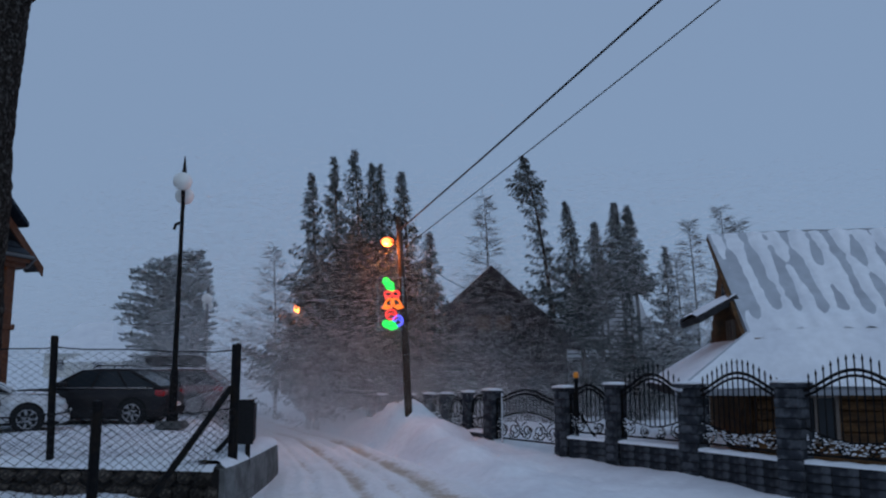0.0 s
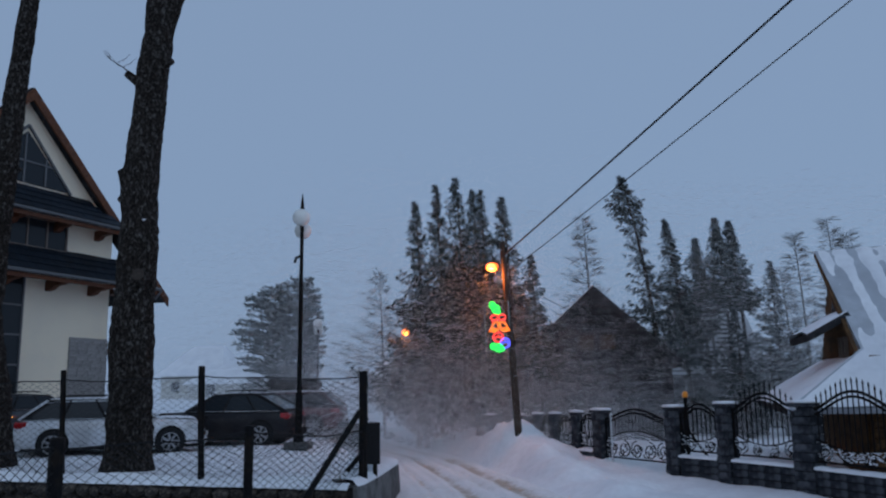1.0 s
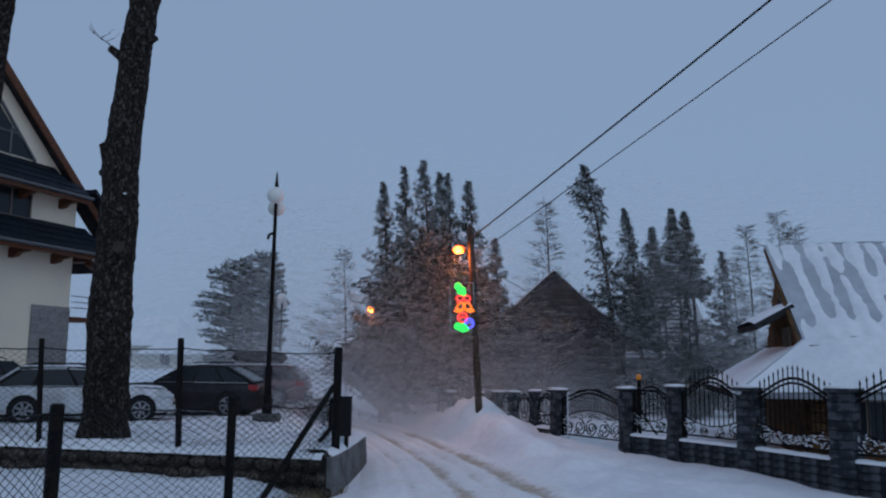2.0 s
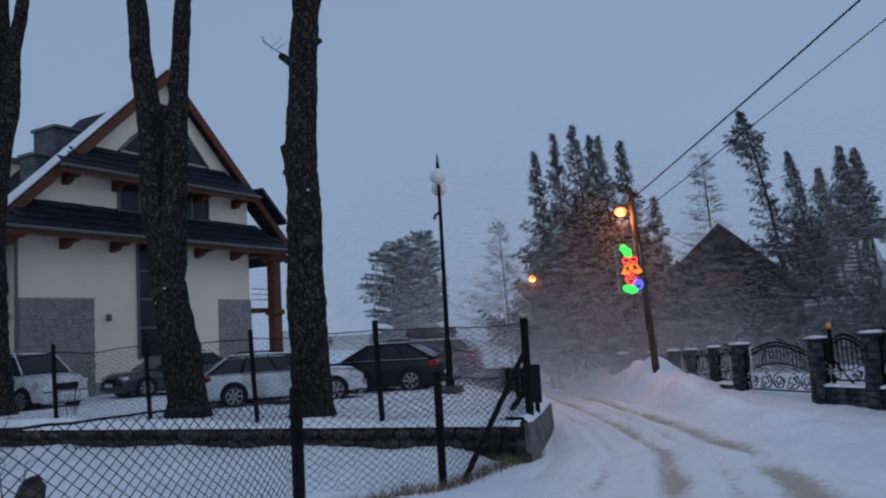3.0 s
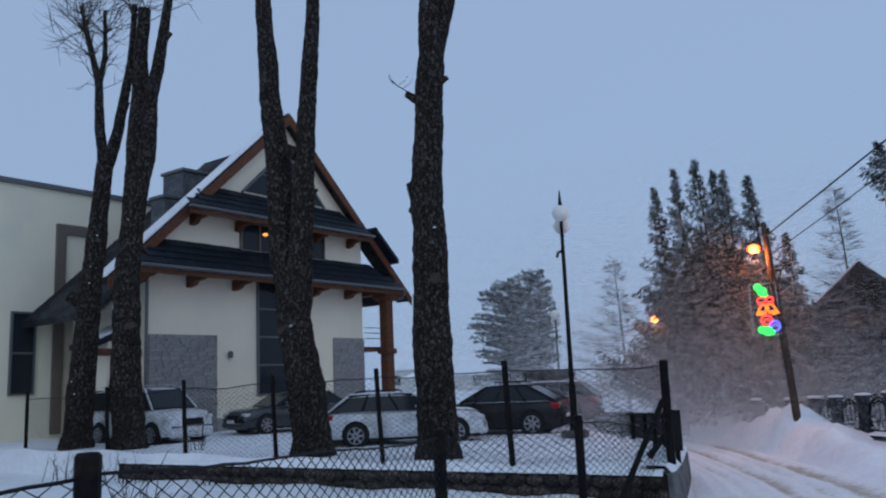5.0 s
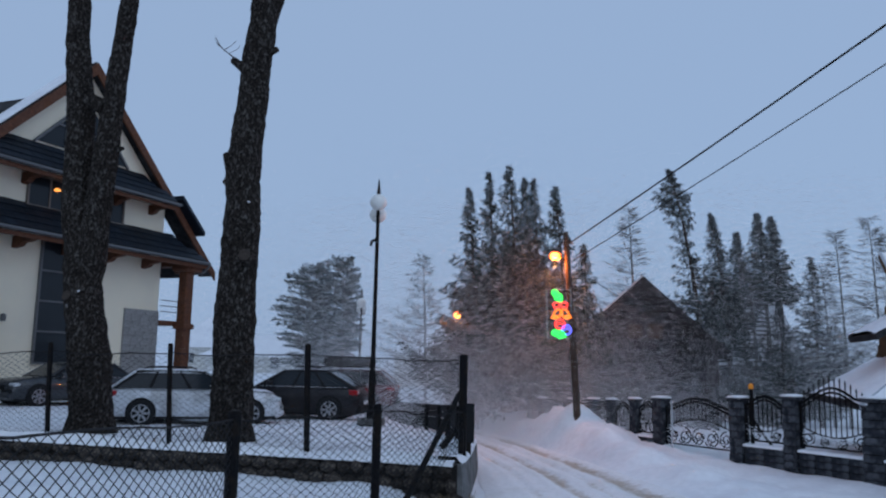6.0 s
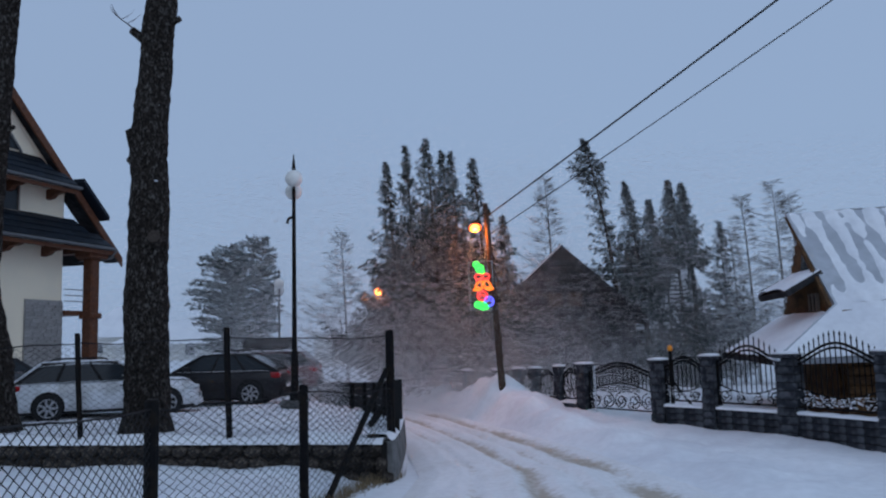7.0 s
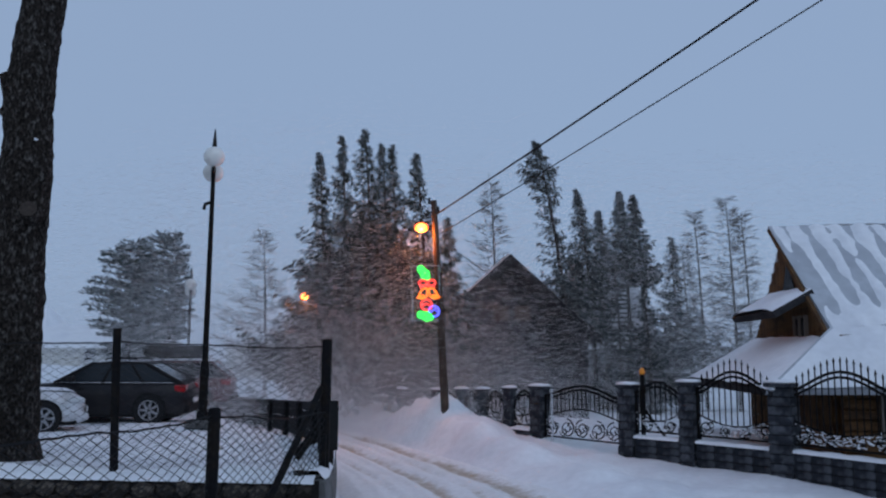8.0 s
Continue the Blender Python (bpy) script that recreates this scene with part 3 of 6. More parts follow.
def concrete_wall():
    """A cast retaining wall along the road, from the fence corner back beside the car park, in weathered lifts."""
    line = [(-4.36, 13.52), (-4.36, 13.9), (-4.55, 15.0), (-4.80, 16.4), (-5.10, 17.9)]
    rng = random.Random(31)
    m, cap = Mesh(), Mesh()
    for i, (x, y) in enumerate(line):
        for k, (off, z) in enumerate(((0.05, -1.35), (0.02, -0.85), (0.035, -0.82), (0.0, -0.34), (-0.03, -0.30), (-0.34, -0.30), (-0.34, -1.35))):
            m.v.append((x + off + rng.uniform(-0.012, 0.012), y, z + rng.uniform(-0.012, 0.012)))
        for off, z in ((0.0, -0.31), (-0.03, -0.24), (-0.15, -0.17), (-0.4, -0.16), (-0.8, -0.24)):
            cap.v.append((x + off + rng.uniform(-0.03, 0.03), y + (0.06 if i == 0 else 0), z + rng.uniform(-0.015, 0.02)))
    for i in range(len(line) - 1):
        for k in range(6):
            m.f.append((i * 7 + k, i * 7 + k + 1, i * 7 + k + 8, i * 7 + k + 7))
        for k in range(4):
            cap.f.append((i * 5 + k, i * 5 + k + 1, i * 5 + k + 6, i * 5 + k + 5))
    m.f += [tuple(range(7)), tuple(range(len(m.v) - 1, len(m.v) - 8, -1))]
    corner = solid("concrete_corner", m, CONCRETE, "worn grey concrete retaining corner by the road", "retaining wall", kind="structure")
    part("snow_cap", cap, SNOW, corner, smooth=True)


concrete_wall()


def chain_link(p, q, z_of, top_of, seed, pitch=0.105, r=0.0018, dip=0.05):
    """Woven wire between two posts, as zigzag strands."""
    rng = random.Random(seed)
    p, q = Vector(p), Vector(q)
    L = (q - p).length
    d = (q - p) / L
    n = int(L / pitch)
    side = Vector((-d.y, d.x, 0))
    m = Mesh()
    amp = [rng.uniform(-0.03, 0.03) for _ in range(12)]

    def place(s, z):
        k = s / L
        bulge = 0.035 * math.sin(math.pi * k) * math.sin(z * 2.3 + seed) + 0.015 * math.sin(7 * k + 3 * z)
        return p + d * s + side * bulge + Vector((0, 0, z))

    for i in range(n):
        s0 = (i + 0.5) * pitch
        k = s0 / L
        lo, hi = z_of(k), top_of(k) - dip * math.sin(math.pi * k) + 0.02 * math.sin(9 * k + seed)
        steps = max(2, int((hi - lo) / (pitch * 0.55)))
        pts = [place(s0 + (pitch * 0.5 if (j + i) % 2 else -pitch * 0.5), hi - (hi - lo) * j / steps) for j in range(steps + 1)]
        kk = len(m.v)
        for pt in pts:
            m.v += [tuple(pt + Vector((0, 0, r))), tuple(pt + side * r - d * r * 0.6), tuple(pt - side * r + d * r * 0.6)]
        for j in range(steps):
            a = kk + 3 * j
            for c in range(3):
                m.f.append((a + c, a + (c + 1) % 3, a + 3 + (c + 1) % 3, a + 3 + c))
    top = Mesh()
    pts = [place(L * j / 24, top_of(j / 24) - dip * math.sin(math.pi * j / 24) + 0.02 * math.sin(9 * j / 24 + seed) + rng.uniform(-0.008, 0.008)) for j in range(25)]
    top.tube(pts, 0.012, 5)
    return m, top


def fence(name, label, posts, seed, extra=(), wire=0.006):
    """posts: x, y, foot, top, radius, mesh foot, mesh top."""
    f = thing(name, label, "fence", kind="", at=(posts[0][0], posts[0][1], 0))
    o = Vector((posts[0][0], posts[0][1], 0))
    for i, (x, y, lo, hi, r, a, b) in enumerate(posts):
        lean = extra[i] if i < len(extra) else (0, 0)
        m = Mesh().tube([(x - o.x + lean[0] * -0.3, y - o.y, lo - 0.3), (x - o.x - lean[0] * 0.1, y - o.y, (lo + hi) / 2), (x - o.x, y - o.y, hi - 0.02), (x - o.x, y - o.y, hi)], [r, r, r, r * 0.75], 10)
        part("post", m, BLACK, f)
    for i in range(len(posts) - 1):
        a, b = posts[i], posts[i + 1]
        m, top = chain_link((a[0] - o.x, a[1] - o.y, 0), (b[0] - o.x, b[1] - o.y, 0), lambda k: a[5] + (b[5] - a[5]) * k, lambda k: a[6] + (b[6] - a[6]) * k, seed + i, r=wire)
        w = part("wire_mesh", m, MESHWIRE, f, "diamond chain-link wire mesh")
        part("top_wire", top, WIRE, w)
    return f


upper = fence("wire_fence", "black-post chain-link fence along the retaining wall", [
    (-4.54, 14.25, -1.0, 1.77, 0.085, -0.3, 1.66), (-7.7, 13.66, -0.3, 1.91, 0.065, -0.26, 1.72), (-10.95, 13.66, -0.3, 1.88, 0.055, -0.24, 1.68),
    (-14.1, 13.68, -0.3, 1.86, 0.055, -0.22, 1.66), (-17.25, 13.72, -0.2, 1.84, 0.055, -0.15, 1.6), (-20.4, 13.75, -0.1, 1.75, 0.055, -0.1, 1.55), (-24.2, 13.8, -0.1, 1.7, 0.055, -0.05, 1.5)], 3,
    ((0, 0), (-0.3, 0), (-0.5, 0), (-0.5, 0), (-0.4, 0), (-0.3, 0), (0, 0)))
lower = fence("wire_fence", "sagging chain-link fence along the road edge", [
    (-4.54, 14.16, -1.0, 0.3, 0.05, -1.0, 0.62), (-5.2, 11.14, -1.15, 0.9, 0.075, -1.05, 0.80), (-6.02, 8.0, -0.7, 0.92, 0.09, -0.55, 0.80),
    (-4.45, 1.41, -0.4, 1.27, 0.075, -0.2, 1.16), (-4.0, -3.2, -0.2, 1.25, 0.075, -0.05, 1.14)], 20, wire=0.0052)
brace = Mesh().tube([(-4.6, 14.2, 1.0), (-5.0, 11.6, -1.05)], 0.055, 8)
part("brace", brace, BLACK, lower).matrix_local = Matrix.Translation((4.54, -14.16, 0))

def board_barrier():
    """Low panels of dark boards on legs, running back along the edge of the car park; further on they sink into the snow."""
    ys = [15.0, 17.0, 19.0, 21.0, 23.0, 25.0, 27.2, 29.5, 31.8]
    pts = []
    for y in ys:
        x = min(1.36 - 0.3986 * (y - 0.3), float(road_left(y)) - 0.25)
        pts.append(Vector((x, y, float(np.interp(y, [15, 17.3, 21.8, 30, 32], [0.74, 0.60, 0.37, -0.02, -0.1])))))
    rng = random.Random(17)
    for i, (p, q) in enumerate(zip(pts, pts[1:])):
        t = thing("board_barrier", "low barrier panel of black-stained boards on short legs in snow", "barrier", "roadside barrier", at=(p.x, p.y, 0))
        d = (q - p)
        L = Vector((d.x, d.y, 0)).length
        fall = d.z / L
        M = Matrix(((d.x / L, -d.y / L, 0, 0), (d.y / L, d.x / L, 0, 0), (0, 0, 1, 0), (0, 0, 0, 1))) @ Matrix(((1, 0, 0, 0), (0, 1, 0, 0), (fall, 0, 1, p.z), (0, 0, 0, 1)))
        for k in range(4):
            top = -0.19 * k - rng.uniform(0, 0.012)
            part("board", Mesh().box((0.02, -0.02 - rng.uniform(0, 0.01), top - 0.18), (L - 0.02, 0.02, top), M, chamfer=0.006), TARP, t)
        for s_ in (0.06, L - 0.14):
            foot = float(height(p.x + d.x * s_ / L, p.y + d.y * s_ / L)) - p.z - fall * s_ - 0.15
            part("leg", Mesh().box((s_, 0.02, min(foot, -0.8)), (s_ + 0.09, 0.11, -0.03), M, chamfer=0.008), BLACK, t)
        if i == 0:
            part("end_board", Mesh().box((-0.02, -0.03, -0.78), (0.018, 0.30, 0.03), M, chamfer=0.006), PLASTIC, t)
            for k in range(2):
                part("strut", Mesh().tube([M @ Vector((0.3 + 0.5 * k, 0.1, -0.3)), M @ Vector((0.1 + 0.45 * k, 0.7, -1.0))], 0.045, 8), BLACK, t)


board_barrier()

# ---- pillared iron fence ----
PILLARS = [(6.95, 14.75, -0.68, 1.18), (5.22, 16.13, -0.62, 1.10), (3.75, 18.05, -0.56, 1.03), (2.26, 19.48, -0.55, 0.98), (1.11, 20.42, -0.55, 0.88), (-0.81, 22.29, -0.6, 0.75),
           (-1.56, 23.06, -0.6, 0.67), (-2.28, 23.79, -0.6, 0.60), (-2.9, 24.42, -0.6, 0.57), (-3.62, 25.16, -0.6, 0.51), (-4.8, 26.36, -0.6, 0.47), (-5.3, 27.0, -0.6, 0.9), (-7.0, 29.5, -0.6, 0.45), (-8.6, 32, -0.6, 0.45)]
course_mesh = Mesh().box((-0.2, -0.2, 0), (0.2, 0.2, 0.168), chamfer=0.014).data("stone_course", PILLAR)


def pillar(x, y, z0, z1, turn, size):
    t = thing("stone_pillar", "slate-grey stone fence pillar with a snow cap", "fence pillar", "fence pillars", at=Matrix.Translation((x, y, z0 - 0.5)) @ Matrix.Rotation(turn, 4, "Z"))
    h = z1 - z0 + 0.5
    part("core", Mesh().box((-0.17 * size, -0.17 * size, 0), (0.17 * size, 0.17 * size, h - 0.07)), MORTAR, t)
    n = int((h - 0.08) / 0.175)
    for i in range(n):
        c = part("stone_course", course_mesh, PILLAR, t)
        c.matrix_local = Matrix.Translation((random.uniform(-0.01, 0.01), random.uniform(-0.01, 0.01), i * (h - 0.08) / n)) @ Matrix.Rotation(random.choice((0, 1, 2, 3)) * math.pi / 2 + random.uniform(-0.02, 0.02), 4, "Z") @ Matrix.Diagonal((size * random.uniform(0.97, 1.03), size * random.uniform(0.97, 1.03), (h - 0.08) / n / 0.175, 1))
    part("cap_stone", Mesh().box((-0.24 * size, -0.24 * size, h - 0.08), (0.24 * size, 0.24 * size, h), chamfer=0.015), PILLAR, t)
    m = Mesh()
    prof = [(0.21, 0), (0.24, 0.025), (0.19, 0.055), (0.08, 0.07)]
    for r, z in prof:
        m.v += [(sx * r * size, sy * r * size, h + z - 0.004) for sx, sy in ((-1, -1), (0, -1.05), (1, -1), (1.05, 0), (1, 1), (0, 1.05), (-1, 1), (-1.05, 0))]
    for i in range(3):
        for j in range(8):
            m.f.append((i * 8 + j, i * 8 + (j + 1) % 8, i * 8 + 8 + (j + 1) % 8, i * 8 + 8 + j))
    m.f.append(tuple(range(24, 32)))
    part("snow_cap", m, SNOW, t, smooth=True)
    return t


def scroll(m, c, r, turns, flip, bar, start=0.0):
    pts = []
    for i in range(int(14 * turns)):
        a = start + flip * 2 * math.pi * i / 14
        k = r * (1 - 0.8 * i / (14 * turns))
        pts.append((c[0] + k * math.cos(a), 0, c[1] + k * math.sin(a)))
    m.tube(pts, bar, 4)


def iron_panel(a, b, z0, side, mid, spikes, detail, gate=False, bar=0.014):
    """An iron infill between two pillars: arched double rail, bars, scrolls at the foot."""
    p, q = Vector((a[0], a[1], 0)), Vector((b[0], b[1], 0))
    d = (q - p).normalized()
    p, q = p + d * 0.18, q - d * 0.18
    L = (q - p).length
    M = Matrix(((d.x, -d.y, 0, p.x), (d.y, d.x, 0, p.y), (0, 0, 1, z0), (0, 0, 0, 1)))
    t = thing("iron_gate" if gate else "iron_fence_panel", "black wrought-iron %s with arched top rails and snowy scrollwork" % ("double driveway gate" if gate else "fence panel"), "gate" if gate else "fence panel", "wrought-iron fence", at=M)

    def top(s):
        k = s / L
        return side + (mid - side) * math.sin(math.pi * k) ** 1.5

    for off, r in ((0, 0.03), (-0.1, 0.026)):
        part("arched_rail", Mesh().tube([(L * i / 16, 0, top(L * i / 16) + off) for i in range(17)], r, 6), BLACK, t)
    part("bottom_rail", Mesh().tube([(0, 0, 0.06), (L, 0, 0.06)], 0.022, 6), BLACK, t)
    dipc = Mesh().tube([(L * i / 16, 0, 0.52 - 0.22 * math.sin(math.pi * i / 16) * (1 if not gate else -1.1)) for i in range(17)], 0.018, 6)
    part("curved_rail", dipc, BLACK, t)
    for s in (0.02, L - 0.02):
        part("stile", Mesh().box((s - 0.02, -0.02, 0), (s + 0.02, 0.02, side + 0.02)), BLACK, t)
    n = max(3, int(L / (0.125 if detail else 0.16)))
    bars_mesh = {}
    for i in range(1, n):
        s = L * i / n
        lo = 0.52 - 0.22 * math.sin(math.pi * i / n) * (1 if not gate else -1.1)
        hi = top(s) + (0.17 if spikes else 0.0)
        m = Mesh().tube([(s, 0, lo), (s, 0, hi)], bar, 5)
        if spikes:
            m.tube([(s, 0, hi - 0.01), (s, 0, hi + 0.03), (s, 0, hi + 0.11)], [0.012, 0.024, 0.002], 5)
        part("bar", m, BLACK, t)
    sc = Mesh()
    k = max(2, int(L / 0.42))
    for i in range(k):
        c = L * (i + 0.5) / k
        g = 0.52 - 0.22 * math.sin(math.pi * (i + 0.5) / k) * (1 if not gate else -1.1)
        r = min(0.5 * L / k, (g - 0.06) / 2) * 0.98
        flip = 1 if i % 2 else -1
        scroll(sc, (c, 0.06 + r), r, 1.8, flip, 0.018, start=math.pi / 2)
        scroll(sc, (c + 0.5 * r, 0.06 + 0.6 * r), r * 0.5, 1.3, -flip, 0.015)
        scroll(sc, (c - 0.55 * r, 0.06 + 1.2 * r), r * 0.45, 1.3, flip, 0.015)
    part("scrollwork", sc, BLACK, t, "curled wrought-iron scrollwork")["kind"] = "stuff"
    sn = Mesh()
    rng = random.Random(int(L * 1000))
    for i in range(int(L * 90)):
        s, kk = rng.uniform(0.03, L - 0.03), rng.random()
        g = 0.52 - 0.22 * math.sin(math.pi * s / L) * (1 if not gate else -1.1)
        z = 0.09 + (g - 0.1) * kk
        w = rng.uniform(0.008, 0.028)
        sn.box((s - w, -0.014, z), (s + w, 0.02, z + rng.uniform(0.008, 0.02)))
    part("clinging_snow", sn, SNOW, t, "snow caught on the scrollwork")["kind"] = "stuff"
    return t


def plinth(a, b, z0, z1):
    p, q = Vector((a[0], a[1], 0)), Vector((b[0], b[1], 0))
    d = (q - p).normalized()
    L = (q - p).length
    M = Matrix(((d.x, -d.y, 0, p.x), (d.y, d.x, 0, p.y), (0, 0, 1, 0), (0, 0, 0, 1)))
    t = thing("fence_plinth", "low dark stone plinth under iron fencing, snow on top", "low wall", "fence plinths", at=M)
    part("core", Mesh().box((0.2, -0.11, z0 - 0.6), (L - 0.2, 0.11, z1)), MORTAR, t)
    blk = Mesh().box((0, 0.09, 0), (0.36, 0.14, 0.15), chamfer=0.012).data("block", PILLAR)
    n = max(1, int((L - 0.4) / 0.37))
    for r in range(4):
        for i in range(n):
            o = part("block", blk, PILLAR, t)
            o.matrix_local = Matrix.Translation((0.2 + i * (L - 0.4) / n, random.uniform(-0.012, 0.008), z1 - 0.16 * (r + 1))) @ Matrix.Diagonal(((L - 0.4) / n / 0.37, 1, 1, 1))
    m = Mesh()
    xs = np.linspace(0.2, L - 0.2, 14)
    for i, x in enumerate(xs):
        z = z1 + 0.05 + 0.01 * math.sin(i * 1.7)
        m.v += [(x, -0.17, z1 - 0.01), (x, -0.16, z - 0.01), (x, 0, z + 0.01), (x, 0.16, z - 0.01), (x, 0.17, z1 - 0.01)]
    for i in range(13):
        for j in range(4):
            k = i * 5 + j
            m.f.append((k, k + 1, k + 6, k + 5))
    part("snow_cap", m, SNOW, t, smooth=True)


for i, (x, y, z0, z1) in enumerate(PILLARS):
    pillar(x, y, z0, z1, radians(-43), 1.15 if i < 3 else 0.88 if i < 6 else 0.62)
for i in range(len(PILLARS) - 1):
    a, b = PILLARS[i], PILLARS[i + 1]
    if i == 4:
        iron_panel(a, b, -0.52, 1.05, 1.32, False, True, gate=True)
        continue
    z1 = -0.28 if i < 5 else -0.36
    hi = min(a[3], b[3])
    plinth(a, b, min(a[2], b[2]), z1)
    if i < 3:
        iron_panel(a, b, z1 + 0.08, hi - z1 - 0.22, hi - z1 + 0.16, i != 3, True)
    elif i == 3:
        iron_panel(a, b, z1 + 0.08, hi - z1 - 0.25, hi - z1 + 0.0, False, True)
    else:
        iron_panel(a, b, z1 + 0.05, hi - z1 - 0.3, hi - z1 - 0.1, False, False)

gp = thing("gate_post", "white-edged steel gate post of the driveway", "gate post", at=(-0.52, 22.0, -0.7))
part("shaft", Mesh().box((-0.03, -0.03, 0), (0.03, 0.03, 1.4), chamfer=0.006), CHROME, gp)
bp = thing("gate_beacon", "black steel post with an orange warning beacon", "beacon", at=(1.40, 20.22, -0.7))
part("post", Mesh().box((-0.045, -0.045, 0), (0.045, 0.045, 1.82), chamfer=0.008), BLACK, bp)
part("arm", Mesh().tube([(0, 0, 1.1), (0.25, -0.2, 0.7), (0.5, -0.4, 0.35)], 0.03, 6), BLACK, bp)
part("lens", Mesh().lathe([(0.06, 1.82), (0.065, 1.85), (0.06, 1.92), (0.03, 1.96)], 12), AMBER, bp, "orange beacon lens")

# ---- trees ----
def limb(m, pts, r0, r1, n=8, wob=0.05, rng=random):
    """A tapering stem with knotty, furrowed bark relief."""
    pts = [Vector(p) for p in pts]
    full = []
    for a, b in zip(pts, pts[1:]):
        k = max(6, int((b - a).length / 0.09))
        full += [a.lerp(b, j / k) for j in range(k)]
    full.append(pts[-1])
    off = rng.uniform(0, 50)
    full = [p + Vector((noise.noise((p.z * 0.7, off, 0)), noise.noise((p.z * 0.7, off, 9)), 0)) * wob * 4 for p in full]
    k0, last = len(m.v), len(full) - 1
    m.tube(full, [r0 + (r1 - r0) * i / last for i in range(last + 1)], n)
    for i, p in enumerate(full):
        for j in range(n):
            q = Vector(m.v[k0 + i * n + j])
            d = q - p
            a = 2 * math.pi * j / n
            f = 0.10 * noise.noise((math.cos(a) * 1.1, math.sin(a) * 1.1, p.z * 1.1 + off)) + 0.09 * noise.noise((math.cos(a) * 4.5, math.sin(a) * 4.5, p.z * 4.5 + off)) + rng.uniform(-0.03, 0.03)
            m.v[k0 + i * n + j] = tuple(p + d * (1 + f))


def broadleaf(name, label, base, stems, stubs, twigs, seed):
    """A pollarded trunk: stems are (points, radius, end radius); stubs are (place, direction, radius, length)."""
    rng = random.Random(seed)
    t = thing(name, label, "tree", "bare trees", at=base)
    for i, (pts, r0, r1) in enumerate(stems):
        m = Mesh()
        limb(m, pts, r0, r1, 30 if i == 0 else 20, 0.012, rng)
        if i == 0:
            m.lathe([(r0 * 1.35, -0.3), (r0 * 1.22, 0.05), (r0 * 1.02, 0.4)], 14)
        part("trunk" if i == 0 else "limb", m, BARK, t, smooth=False)
    for p, d, r, ln in stubs:
        p, d = Vector(p), Vector(d).normalized()
        m = Mesh().tube([p - d * 0.1, p + d * ln * 0.6, p + d * ln], [r * 1.15, r, r * 0.95], 9, wobble=0.1, rng=rng)
        s = part("cut_branch", m, BARK, t)
        part("cut_face", Mesh().tube([p + d * ln, p + d * (ln + 0.012)], r * 0.85, 9), CUTWOOD, s)
    if twigs:
        m = Mesh()
        for p, spread, count, length in twigs:
            for _ in range(count):
                q = Vector(p)
                d = Vector((rng.gauss(0, spread), rng.gauss(0, spread), 1)).normalized()
                pts = [q]
                for _ in range(5):
                    d = (d + Vector((rng.gauss(0, 0.3), rng.gauss(0, 0.3), rng.gauss(0.02, 0.2)))).normalized()
                    q = q + d * length / 5 * rng.uniform(0.7, 1.2)
                    pts.append(q)
                m.tube(pts, [0.022, 0.016, 0.012, 0.009, 0.006, 0.004], 4)
                for j in (2, 3, 4):
                    for _ in range(2):
                        e = (d + Vector((rng.gauss(0, 0.8), rng.gauss(0, 0.8), rng.gauss(0, 0.5)))).normalized()
                        m.tube([pts[j], pts[j] + e * length * 0.22, pts[j] + e * length * 0.36 + Vector((0, 0, 0.06))], [0.009, 0.006, 0.003], 3)
        tagged(part("twig_crown", m, TWIG, t), kind="stuff")
    sn = Mesh()
    for _ in range(7):
        z = rng.uniform(0.5, 7)
        pts, r0, r1 = stems[0]
        a = rng.uniform(-2.6, -0.5)
        zz = [Vector(p) for p in pts]
        for i in range(len(zz) - 1):
            if zz[i].z <= z <= zz[i + 1].z:
                c = zz[i].lerp(zz[i + 1], (z - zz[i].z) / (zz[i + 1].z - zz[i].z))
                r = r0 + (r1 - r0) * (i + 0.5) / (len(zz) - 1)
                d = Vector((math.cos(a), math.sin(a), 0))
                sn.lathe([(0.012, -0.02), (0.03 * rng.uniform(0.5, 1.2), 0.0), (0.006, 0.02)], 6, Matrix.Translation(c + d * (r + 0.01)) @ Matrix.Rotation(a, 4, "Z") @ Matrix.Diagonal((0.5, rng.uniform(0.5, 1.4), 1, 1)))
    tagged(part("snow_tuft", sn, SNOW, t), kind="stuff")
    return t


broadleaf("roadside_tree", "tall bare trunk with rough dark bark and pruned branches", (-9.70, 14.2, -0.25),
          [([(0, 0, 0), (-0.03, 0, 2), (-0.02, 0, 4), (-0.06, 0, 5.8), (0.12, 0, 8), (0.28, 0, 9.7), (0.32, 0, 13)], 0.47, 0.26),
           ([(0.28, 0.05, 9.4), (0.7, 0.1, 10.8), (0.85, 0.1, 12.5)], 0.2, 0.12)],
          [((-0.26, -0.1, 6.1), (-0.35, -0.1, 1), 0.15, 0.34), ((-0.2, -0.1, 5.7), (-0.7, -0.2, 0.8), 0.18, 0.2), ((-0.05, -0.2, 8.35), (-0.8, -0.3, 0.7), 0.09, 0.35), ((0.42, -0.1, 8.7), (1, 0, 0.4), 0.07, 0.3), ((0.3, -0.25, 4.0), (0.3, -1, 0.3), 0.16, 0.22)],
          [((-0.25, -0.1, 8.6), 1.5, 1, 0.9)], 11)
